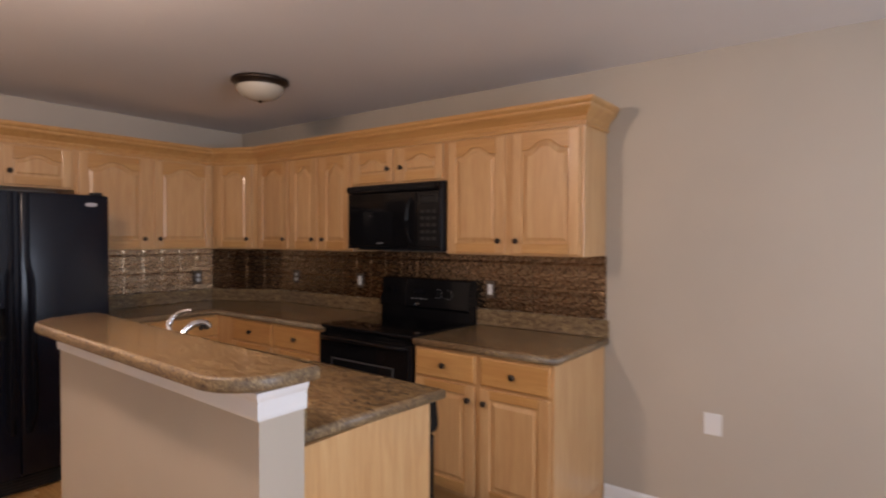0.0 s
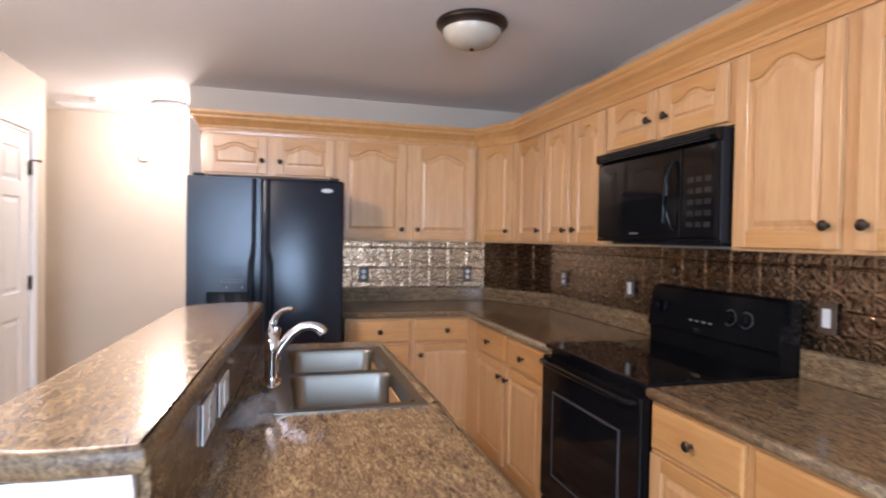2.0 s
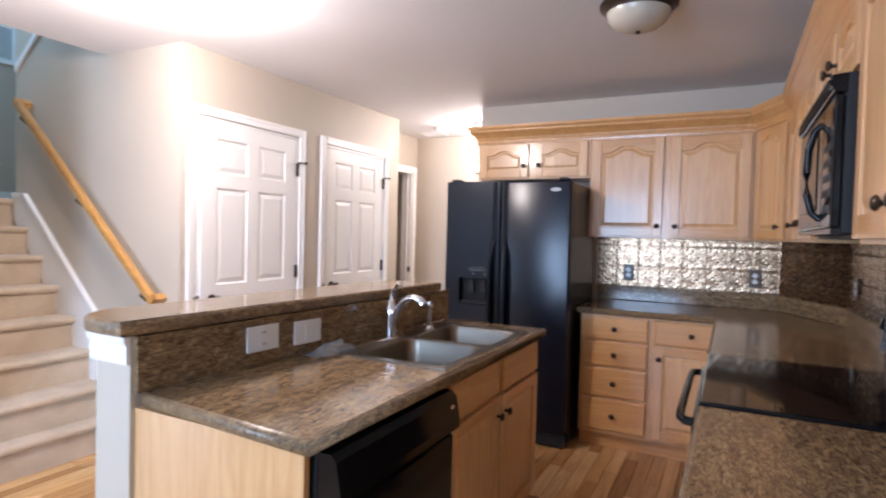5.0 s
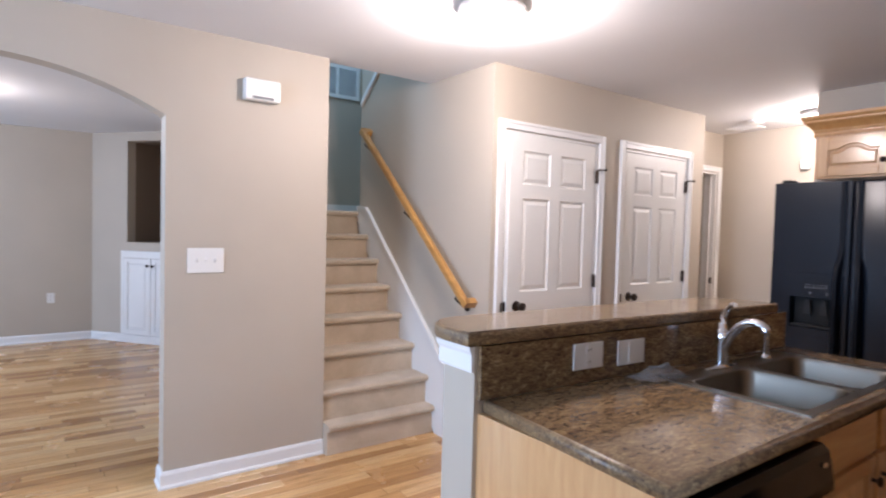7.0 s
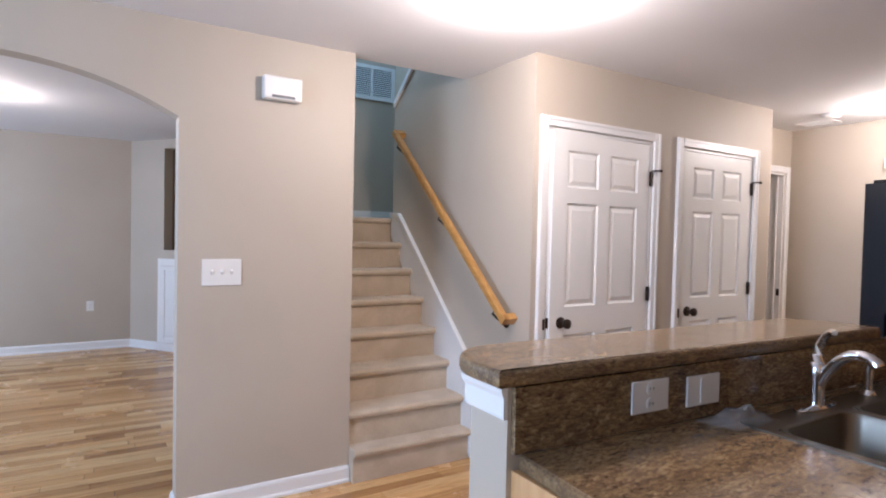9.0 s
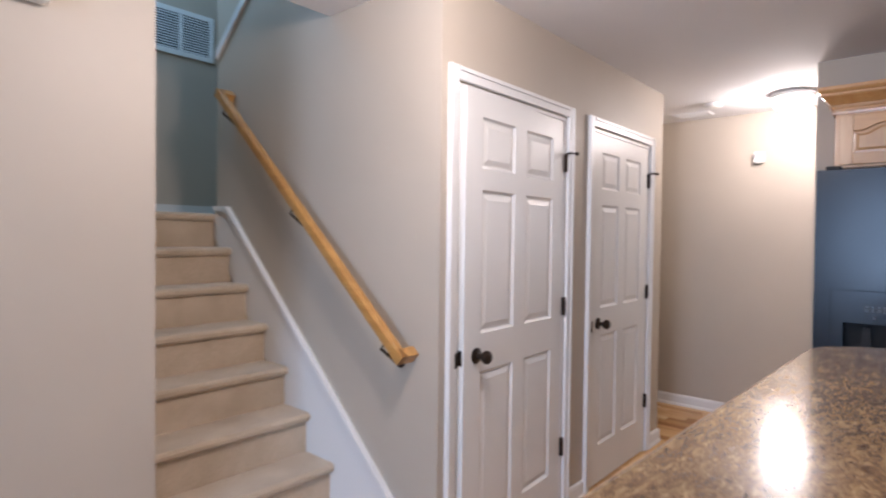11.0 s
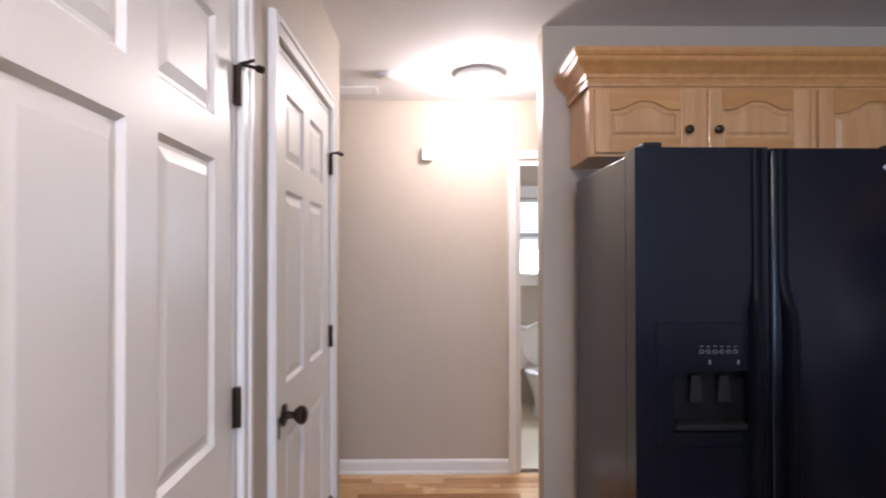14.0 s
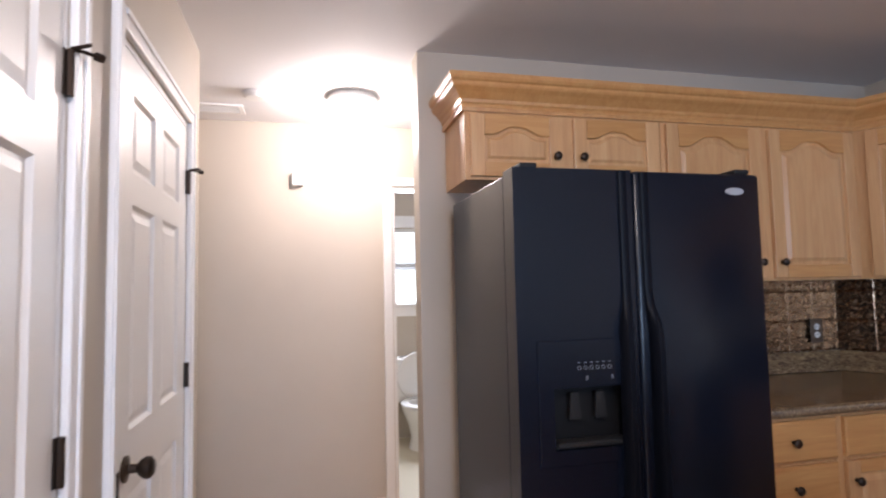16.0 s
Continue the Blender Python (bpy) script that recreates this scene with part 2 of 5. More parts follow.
def prism(bm, poly, lo, hi, axis="z"):
    """A polygon drawn in the plane across the axis, pushed from lo to hi."""
    put = {"z": lambda a, c, h: (a, c, h), "y": lambda a, c, h: (a, h, c), "x": lambda a, c, h: (h, a, c)}[axis]
    p = [bm.verts.new(put(a, c, lo)) for a, c in poly]
    q = [bm.verts.new(put(a, c, hi)) for a, c in poly]
    fs = [bm.faces.new(p), bm.faces.new(q[::-1])]
    for f in fs:
        f.normal_update()
    for i in range(len(p)):
        j = (i + 1) % len(p)
        bm.faces.new((p[j], p[i], q[i], q[j]))
    bmesh.ops.triangulate(bm, faces=fs)


def mesh_of(bm, name, mat, smooth=False):
    bmesh.ops.recalc_face_normals(bm, faces=bm.faces)
    me = bpy.data.meshes.new(name)
    bm.to_mesh(me)
    bm.free()
    for mt in (mat if isinstance(mat, (list, tuple)) else [mat]):
        me.materials.append(mt)
    if smooth:
        for f in me.polygons:
            f.use_smooth = True
        me.set_sharp_from_angle(angle=radians(40))
    return me


def part(name, bm, mat, parent, label="", smooth=False):
    ob = new(name, mesh_of(bm, name, mat, smooth))
    ob.parent = parent
    if label:
        ob["label"] = label
    return ob


def thing(name, m, label, category, group="", kind=""):
    ob = new(name)
    ob.empty_display_size = 0.1
    ob.matrix_basis = m if isinstance(m, Matrix) else pose(*m)
    return tagged(ob, label, category, group, kind)


def solid(name, bm, mat, label, category, kind="structure", smooth=False):
    return tagged(new(name, mesh_of(bm, name, mat, smooth)), label, category, "", kind)


def boxes(*bs, bev=0.0):
    bm = bmesh.new()
    for q in bs:
        bx(bm, *q, bev=bev)
    return bm


# ---- plan ----
YN = 3.17        # range wall
XW = -4.40       # refrigerator wall
YD = -0.235      # wall with the two closet doors
XD0, XD1 = -2.25, -4.60
YS = -0.84       # wall with the switches and the arch
XS0 = -1.45      # its end beside the stairs
XH = -5.60       # far wall of the hall
YH = -0.60       # hall wall with a doorway
YF = 0.69        # end of the refrigerator wall
XE = 2.6         # wall with the daylight window
TH = 0.12
DOORTOP = 2.03

FLOORBASE = paint("subfloor", (0.10, 0.055, 0.025), 0.7)
solid("floor", boxes((-7.5, -6.4, -0.12, 3.1, 3.4, -0.008)), FLOORBASE, "natural-toned wood strip floor through all rooms", "floor")
solid("ceiling", boxes((-7.5, -0.92, CEIL, 3.1, 3.4, CEIL + 0.15), (-1.49, -6.4, CEIL, 3.1, -0.92, CEIL + 0.15), (-7.5, -6.4, CEIL, -4.0, -0.92, CEIL + 0.15), (-4.0, -6.4, CEIL, -2.37, -3.12, CEIL + 0.15), (-4.0, -1.95, CEIL, -2.37, -0.92, CEIL + 0.15)), CEILING, "flat white painted ceiling", "ceiling")
solid("wall_north", boxes((XW - TH, YN, 0, 3.1, YN + TH, CEIL)), WALL, "greige painted kitchen wall behind the range", "wall")
solid("wall_refrigerator", boxes((XW - TH, YF, 0, XW, YN, CEIL)), WALL, "greige painted wall behind the refrigerator", "wall")


def opening_wall_x(bm, x0, x1, y0, y1, holes, top=CEIL):
    """A wall along x between x0 < x1 with door-like holes (a, b, sill, head)."""
    at = x0
    for a, c, lo, hi in sorted(holes):
        bx(bm, at, y0, 0, a, y1, top)
        bx(bm, a, y0, hi, c, y1, top)
        if lo > 0:
            bx(bm, a, y0, 0, c, y1, lo)
        at = c
    bx(bm, at, y0, 0, x1, y1, top)


def opening_wall_y(bm, y0, y1, x0, x1, holes, top=CEIL):
    at = y0
    for a, c, lo, hi in sorted(holes):
        bx(bm, x0, at, 0, x1, a, top)
        bx(bm, x0, a, hi, x1, c, top)
        if lo > 0:
            bx(bm, x0, a, 0, x1, c, lo)
        at = c
    bx(bm, x0, at, 0, x1, y1, top)


# closet doors: leaf spans
D1 = (-3.225, -2.345)
D2 = (-4.350, -3.525)
bm = bmesh.new()
opening_wall_x(bm, XD1, XD0, YD - TH, YD, [(D1[0], D1[1], 0, DOORTOP), (D2[0], D2[1], 0, DOORTOP)])
solid("wall_doors", bm, WALL, "greige painted wall with two white panel doors", "wall")
solid("wall_closet_back", boxes((XD1, YH, 0, -4.45, YD - TH, CEIL), (-4.45, -1.4, 0, XD0 - TH, -1.28, CEIL)), WALL, "plain wall closing the closets", "wall")
# stair walls: the one with the handrail, the one beyond, and the well above
bm = bmesh.new()
bx(bm, XD0 - TH, -1.95, 0, XD0, YD - TH, 4.9)
solid("wall_stair_rail", bm, WALL, "greige painted stair wall with a handrail", "wall")
solid("wall_stair_back", boxes((-4.0, -3.12, 0, -1.37, -3.0, 4.9)), WALL, "greige painted wall at the stair landing", "wall")
# opening added high and out of view, to hold the stair fill lamp
bm = bmesh.new()
opening_wall_y(bm, -3.0, YS - TH, XS0, XS0 + TH, [(-2.85, -1.75, 3.4, 4.6)], 4.9)
solid("wall_stair_light_opening", bm, WALL, "greige stairwell wall with an added upper opening for light", "wall")
solid("wall_stair_well", boxes((XS0, YS - TH, CEIL + 0.15, XS0 + TH, -0.8, 4.9), (-2.25, -0.92, CEIL + 0.15, XS0, -0.8, 4.9), (-4.0, -3.0, 0, -3.88, -1.95, 4.9), (-3.88, -1.95, 0, XD0 - TH, -1.83, 4.9)), WALL, "greige painted walls of the stairwell", "wall")
solid("ceiling_stairwell", boxes((-4.0, -3.12, 4.9, -1.37, -0.8, 5.0)), CEILING, "white ceiling over the stairwell", "ceiling")
# arch wall
AX0, AX1 = -0.550, 1.12
arc = []
for i in range(25):
    a = AX0 + (AX1 - AX0) * i / 24
    q = (a - (AX0 + AX1) / 2) / ((AX1 - AX0) / 2)
    arc.append((a, 1.956 + 0.198 * (1 - abs(q) ** 2.4)))
bm = bmesh.new()
prism(bm, [(XS0, 0), (AX0, 0)] + arc + [(AX1, 0), (3.1, 0), (3.1, CEIL), (XS0, CEIL)], YS - TH, YS, "y")
solid("wall_arch", bm, WALL, "greige painted wall with a wide arched opening", "wall")
# hall
bm = bmesh.new()
opening_wall_x(bm, XH, XD1, YH - TH, YH, [(-5.50, -4.72, 0, DOORTOP)])
solid("wall_hall_side", bm, WALL, "greige hall wall with an open doorway", "wall")
bm = bmesh.new()
opening_wall_y(bm, -2.2, 2.2, XH - TH, XH, [(0.75, 1.51, 0, DOORTOP)])
solid("wall_hall_far", bm, WALL, "greige hall wall with the bathroom doorway", "wall")
solid("wall_hall_end", boxes((XH, 1.75, 0, XW - TH, 1.87, CEIL)), WALL, "plain end wall of the hall", "wall")
solid("wall_side_room", boxes((XH, -2.2, 0, -4.45, -2.08, CEIL), (-4.57, -2.08, 0, -4.45, YH - TH, CEIL)), WALL, "plain walls of the room behind the doorway", "wall")
# bathroom
bm = bmesh.new()
opening_wall_y(bm, 0.3, 2.2, -7.42, -7.3, [(0.92, 1.62, 1.24, 1.95)])
bx(bm, -7.3, 0.3, 0, XH - TH, 0.42, CEIL)
bx(bm, -7.3, 2.08, 0, XH - TH, 2.2, CEIL)
solid("wall_bath", bm, WALL, "greige bathroom walls with one window", "wall")
solid("floor_bath", boxes((-7.3, 0.42, -0.008, XH - TH / 2, 2.08, 0.004)), BATHFLOOR, "cream vinyl bathroom floor", "floor")
# east wall with the daylight window, living room walls
bm = bmesh.new()
opening_wall_y(bm, YS, YN, XE, XE + TH, [(0.2, 1.75, 0.6, 2.2)])
solid("wall_east", bm, WALL, "greige wall with a large daylight window", "wall")
# assumed opening out of view, there for the living room fill lamp
bm = bmesh.new()
opening_wall_y(bm, -6.4, YS - TH, 3.0, 3.12, [(-4.6, -2.7, 0.7, 2.1)])
solid("wall_living_east", bm, WALL, "greige living room wall with an added, unseen window opening", "wall")
solid("wall_living_south", boxes((-0.6, -5.57, 0, 3.0, -5.45, CEIL)), WALL, "greige painted living room wall", "wall")
solid("wall_living_west", boxes((-1.49, -4.2, 0, -1.37, -3.12, CEIL)), WALL, "greige painted living room side wall", "wall")

# ---- joinery tools ----
def loop_faces(bm, loops, cap=True):
    rings = [[bm.verts.new(p) for p in lp] for lp in loops]
    n = len(rings[0])
    for a, c in zip(rings, rings[1:]):
        for i in range(n):
            bm.faces.new((a[i], a[(i + 1) % n], c[(i + 1) % n], c[i]))
    if cap:
        bm.faces.new(rings[-1])
    return rings


def arch_z(q, rise):
    q = abs(q)
    return -rise * (0.0 if q < 0.12 else (1 - math.cos(math.pi * min(1, (q - 0.12) / 0.66))) / 2)


def panel_door(name, w, h, arched, parent, mats, stile=0.058, rise=None):
    """A raised-panel cabinet door in the xz plane; its face looks to -y. Two stiles and two rails frame the panel."""
    rise = (0.045 if h > 0.4 else 0.032) if rise is None else rise
    n, low, high = 17, stile, h - stile * 0.85

    def head(q):
        return high + (arch_z(q, rise) if arched else 0)

    def ring(d, y):
        x0, x1 = stile + d, w - stile - d
        pts = [(x0, y, low + d), (x1, y, low + d)]
        for i in range(n):
            q = 1 - 2 * i / (n - 1)
            pts.append((x0 + (x1 - x0) * (q + 1) / 2, y, head(q) - d))
        return pts
    f = 0.030 if h > 0.4 else 0.022
    bm = bmesh.new()
    loop_faces(bm, [ring(-0.004, 0.0), ring(-0.004, -0.008), ring(0.008, -0.009), ring(0.012, -0.009), ring(f, -0.0168), ring(f + 0.002, -0.0172)])
    door = part(name, bm, mats[0], parent)
    for x0, x1 in ((0, stile - 0.0004), (w - stile + 0.0004, w)):
        bm = bmesh.new()
        bx(bm, x0, -0.020, 0, x1, 0, h, 0.003, 2)
        part("stile", bm, mats[0], door)
    bm = bmesh.new()
    bx(bm, stile, -0.0196, 0, w - stile, 0, low, 0.003, 2)
    part("rail", bm, mats[1], door)
    curve = [(stile + (w - 2 * stile) * i / 24, head(2 * i / 24 - 1)) for i in range(25)]
    bm = bmesh.new()
    back = [bm.verts.new((a, 0, c)) for a, c in curve] + [bm.verts.new((w - stile, 0, h)), bm.verts.new((stile, 0, h))]
    edge = [bm.verts.new((a, -0.0155, c)) for a, c in curve] + [bm.verts.new((w - stile, -0.0165, h)), bm.verts.new((stile, -0.0165, h))]
    face = [bm.verts.new((a, -0.0196, c + 0.004)) for a, c in curve] + [bm.verts.new((w - stile, -0.0196, h - 0.003)), bm.verts.new((stile, -0.0196, h - 0.003))]
    for lo, hi in ((back, edge), (edge, face)):
        for i in range(len(lo)):
            k = (i + 1) % len(lo)
            bm.faces.new((lo[i], lo[k], hi[k], hi[i]))
    front_face = bm.faces.new(face)
    front_face.normal_update()
    bmesh.ops.triangulate(bm, faces=[front_face])
    part("rail", bm, mats[1], door)
    return door


def slab_front(w, h):
    bm = bmesh.new()
    r = lambda d, y: [(d, y, d), (w - d, y, d), (w - d, y, h - d), (d, y, h - d)]
    loop_faces(bm, [r(0, 0), r(0, -0.013), r(0.004, -0.017), r(0.010, -0.019), r(0.014, -0.019)])
    return bm


KNOB = None


def knob(parent, x, y, z):
    global KNOB
    if KNOB is None:
        bm = bmesh.new()
        lathe(bm, [(0.0, 0.0), (0.008, 0.0), (0.006, 0.006), (0.006, 0.012), (0.012, 0.016), (0.0165, 0.020), (0.0165, 0.024), (0.012, 0.029), (0.0, 0.031)], 14, pose(0, 0, 0, 90))
        KNOB = mesh_of(bm, "knob", BRONZE, True)
    ob = new("knob", KNOB)
    ob.parent = parent
    ob.location = (x, y, z)
    ob["label"] = "round dark bronze knob"


def front(parent, x, z, w, h, kind, side):
    """A door or drawer front on a cabinet, with its knob. side: where the knob sits."""
    if kind == "drawer":
        d = part("drawer_front", slab_front(w, h), MAPLE_H, parent)
        d.location = (x, 0, z)
        knob(d, w / 2, -0.019, h / 2)
        return
    d = panel_door("door", w, h, kind == "arch", parent, (MAPLE, MAPLE_H))
    d.location = (x, 0, z)
    kx = 0.032 if side[1] == "l" else w - 0.032
    kz = h - 0.07 if side[0] == "t" else (0.07 if h > 0.4 else 0.085)
    knob(d, kx, -0.020, kz)


def upper(m, w, h, d, label, splits=2, kz="b", skin=None):
    cab = thing("wall_cabinet", m, label, "cabinet", "maple wall cabinets")
    bm = bmesh.new()
    bx(bm, 0.001, 0.0, 0, w - 0.001, d, h, 0.0015)
    part("body", bm, MAPLE, cab)
    hd = h - 0.10
    if splits == 2:
        dw = (w - 0.04 - 0.05) / 2
        front(cab, 0.02, 0.012, dw, hd, "arch", "br")
        front(cab, w - 0.02 - dw, 0.012, dw, hd, "arch", "bl")
    else:
        front(cab, 0.02, 0.012, w - 0.04, hd, "arch", "br")
    return cab


def base(m, w, d, label, layout, end=False):
    """layout: columns of (width, [rows])."""
    cab = thing("base_cabinet", m, label, "cabinet", "maple base cabinets")
    bm = bmesh.new()
    bx(bm, 0.001, 0.0, 0.10, w - 0.001, d, 0.874, 0.0015)
    part("body", bm, MAPLE, cab)
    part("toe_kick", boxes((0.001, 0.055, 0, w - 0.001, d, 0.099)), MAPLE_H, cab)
    x = 0.0
    for cw, rows in layout:
        for kind, z0, z1, side in rows:
            front(cab, x + 0.018, z0, cw - 0.036, z1 - z0, kind, side)
        x += cw
    return cab


def offset_path(pts, o):
    """The path pushed o to its right side, mitred."""
    out = []
    P = [Vector(p) for p in pts]
    for i, p in enumerate(P):
        ns = []
        if i > 0:
            d = (P[i] - P[i - 1]).normalized()
            ns.append(Vector((d.y, -d.x)))
        if i < len(P) - 1:
            d = (P[i + 1] - P[i]).normalized()
            ns.append(Vector((d.y, -d.x)))
        nn = sum(ns, Vector((0, 0))).normalized()
        out.append(p + nn * (o / max(0.3, nn.dot(ns[0]))))
    return out


def moulding(bm, pts, profile):
    """Sweeps (outward, height) along a plan path."""
    cols = []
    for o, z in profile:
        cols.append([bm.verts.new((q.x, q.y, z)) for q in offset_path(pts, o)])
    for a, c in zip(cols, cols[1:] + cols[:1]):
        for i in range(len(pts) - 1):
            bm.faces.new((a[i], a[i + 1], c[i + 1], c[i]))
    bm.faces.new([c[0] for c in cols])
    bm.faces.new([c[-1] for c in cols][::-1])


# ---- kitchen cabinets ----
UF, UD = 2.86, YN - 2.86            # wall cabinet front on the range wall
VF = -4.09                          # wall cabinet front on the refrigerator wall
ZB, ZT = 1.375, 2.135
upper(pose(VF, 0.81, 1.79, 0, 0, 90), 0.86, ZT - 1.79, VF - XW - 0.002, "short maple wall cabinet with arched doors above the refrigerator")
upper(pose(VF, 1.67, ZB, 0, 0, 90), 1.02, ZT - ZB, VF - XW - 0.002, "maple wall cabinet with two cathedral-arch doors")
DX, DY = (VF, 2.69), (-3.71, UF)
corner = thing("corner_wall_cabinet", (0, 0, 0), "angled maple corner wall cabinet with one door", "cabinet", "maple wall cabinets")
bm = bmesh.new()
prism(bm, [(XW + 0.002, 2.691), (VF, 2.691), (-3.711, UF), (-3.711, YN - 0.002), (XW + 0.002, YN - 0.002)], ZB, ZT)
part("body", bm, MAPLE, corner)
L = math.hypot(DY[0] - DX[0], DY[1] - DX[1])
ang = math.degrees(math.atan2(DY[1] - DX[1], DY[0] - DX[0]))
d = panel_door("door", L - 0.10, ZT - ZB - 0.10, True, corner, (MAPLE, MAPLE_H), 0.05, 0.03)
d.matrix_basis = pose(DX[0], DX[1], ZB, 0, 0, ang) @ pose(0.05, -0.001, 0.012)
knob(d, L - 0.135, -0.020, 0.07)
upper(pose(-3.71, UF, ZB), 0.41, ZT - ZB, UD - 0.002, "narrow maple wall cabinet with one arched door", 1)
upper(pose(-3.30, UF, ZB), 0.68, ZT - ZB, UD - 0.002, "maple wall cabinet with two narrow arched doors")
upper(pose(-2.62, UF, 1.825), 0.81, ZT - 1.825, UD - 0.002, "short maple wall cabinet above the microwave")
upper(pose(-1.81, UF, ZB), 0.88, ZT - ZB, UD - 0.002, "wide maple wall cabinet with two arched doors")
bm = bmesh.new()
path = [(XW + 0.002, 0.808), (VF + 0.001, 0.808), (VF + 0.001, 2.69), (-3.711, UF - 0.001), (-0.929, UF - 0.001), (-0.929, YN - 0.002)]
moulding(bm, path, [(0.0, 2.058), (0.010, 2.058), (0.012, 2.072), (0.008, 2.078), (0.008, 2.086), (0.013, 2.092), (0.016, 2.104), (0.036, 2.128), (0.052, 2.142), (0.056, 2.150), (0.056, 2.160), (0.063, 2.166), (0.068, 2.176), (0.068, 2.192), (0.0, 2.192)])
crown = tagged(new("crown_moulding", mesh_of(bm, "crown_moulding", MAPLE_H)), "stepped maple crown moulding along the wall cabinets", "moulding")

DR = ("drawer", 0.715, 0.862, "")
base(pose(-3.78, 1.71, 0, 0, 0, 90), 0.90, -3.78 - XW - 0.002, "maple base cabinet with a bank of four drawers",
     [(0.44, [DR, ("drawer", 0.545, 0.700, ""), ("drawer", 0.345, 0.530, ""), ("drawer", 0.125, 0.330, "")]),
      (0.46, [DR, ("flat", 0.125, 0.700, "tl")])])
BF = 2.53
base(pose(-3.775, BF, 0), 1.225, YN - BF - 0.002, "maple corner base cabinet beside the range",
     [(0.215, []), (0.50, [DR, ("flat", 0.125, 0.700, "tr")]), (0.50, [DR, ("flat", 0.125, 0.700, "tl")])])
base(pose(-1.785, BF, 0), 0.855, YN - BF - 0.002, "maple base cabinet with two drawers and two doors",
     [(0.4275, [DR, ("flat", 0.125, 0.700, "tr")]), (0.4275, [DR, ("flat", 0.125, 0.700, "tl")])])


def countertop(name, poly, z0, z1, label, bev=0.012):
    bm = bmesh.new()
    p = [bm.verts.new((a, c, z0)) for a, c in poly]
    f = bm.faces.new(p)
    r = bmesh.ops.extrude_face_region(bm, geom=[f])
    vs = [q for q in r["geom"] if isinstance(q, bmesh.types.BMVert)]
    bmesh.ops.translate(bm, verts=vs, vec=(0, 0, z1 - z0))
    bmesh.ops.recalc_face_normals(bm, faces=bm.faces)
    top = [e for e in bm.edges if all(abs(q.co.z - z1) < 1e-5 for q in e.verts) or all(abs(q.co.z - z0) < 1e-5 for q in e.verts)]
    bmesh.ops.bevel(bm, geom=top, offset=bev, segments=3, affect="EDGES", profile=0.5)
    return slab_thing(name, bm, label)


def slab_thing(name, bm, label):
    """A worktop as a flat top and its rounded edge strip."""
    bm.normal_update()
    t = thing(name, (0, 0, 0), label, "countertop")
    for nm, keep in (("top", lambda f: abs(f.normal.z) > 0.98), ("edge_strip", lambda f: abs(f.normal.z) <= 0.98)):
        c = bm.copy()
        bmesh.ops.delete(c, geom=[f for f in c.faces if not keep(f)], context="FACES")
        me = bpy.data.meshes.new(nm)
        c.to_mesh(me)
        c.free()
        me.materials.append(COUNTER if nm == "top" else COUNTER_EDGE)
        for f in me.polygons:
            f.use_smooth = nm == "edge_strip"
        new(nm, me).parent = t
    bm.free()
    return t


BD0, BD1 = (XW, 2.87), (-3.81, YN)      # the angled splash across the corner
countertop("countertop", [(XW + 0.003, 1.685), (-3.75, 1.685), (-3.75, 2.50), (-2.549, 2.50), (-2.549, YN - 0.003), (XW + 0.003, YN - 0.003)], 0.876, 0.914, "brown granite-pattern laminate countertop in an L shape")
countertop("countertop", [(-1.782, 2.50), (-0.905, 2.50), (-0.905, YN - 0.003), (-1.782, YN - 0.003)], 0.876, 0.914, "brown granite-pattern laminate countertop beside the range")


def splash(x0, y0, x1, y1, name="counter_splash"):
    d = Vector((x1 - x0, y1 - y0))
    ob = thing(name, pose(x0, y0, 0.914, 0, 0, math.degrees(math.atan2(d.y, d.x))), "low brown laminate splash strip on the countertop", "splash strip")
    bm = bmesh.new()
    bx(bm, 0, -0.020, 0.001, d.length, -0.001, 0.103, 0.004, 2)
    part("strip", bm, COUNTER, ob)


splash(XW, 1.685, *BD0)
splash(*BD0, *BD1)
splash(BD1[0], YN, -2.549, YN)
splash(-1.782, YN, -0.905, YN)

# ---- refrigerator ----
fr = thing("refrigerator", pose(-3.572, 0.802, 0, 0, 0, 90) @ Matrix.Diagonal((1.04, 1, 0.99, 1)), "black side-by-side refrigerator with an ice and water dispenser", "refrigerator")
FW, FH, SP = 0.84, 1.745, 0.382
bm = bmesh.new()
bx(bm, 0.004, 0.085, 0.03, FW - 0.004, 0.70, 1.735, 0.006, 2)
part("case", bm, BLACK, fr)
part("base_grille", boxes((0.02, 0.04, 0.012, FW - 0.02, 0.09, 0.10), *[(0.05, 0.034, 0.025 + 0.018 * i, FW - 0.05, 0.04, 0.034 + 0.018 * i) for i in range(4)]), BLACKMATTE, fr)


def fridge_door(name, x0, x1, cut=None):
    bm = bmesh.new()
    if cut:
        a, c, z0, z1 = cut
        for q in ((x0, 0.0, 0.11, a, 0.08, FH), (c, 0.0, 0.11, x1, 0.08, FH), (a, 0.0, z1, c, 0.08, FH), (a, 0.0, 0.11, c, 0.08, z0), (a, 0.066, z0, c, 0.08, z1)):
            bx(bm, *q)
        bmesh.ops.remove_doubles(bm, verts=bm.verts, dist=1e-5)
    else:
        bx(bm, x0, 0.0, 0.11, x1, 0.08, FH, 0.014, 3)
    return part(name, bm, BLACK, fr, "", not cut)


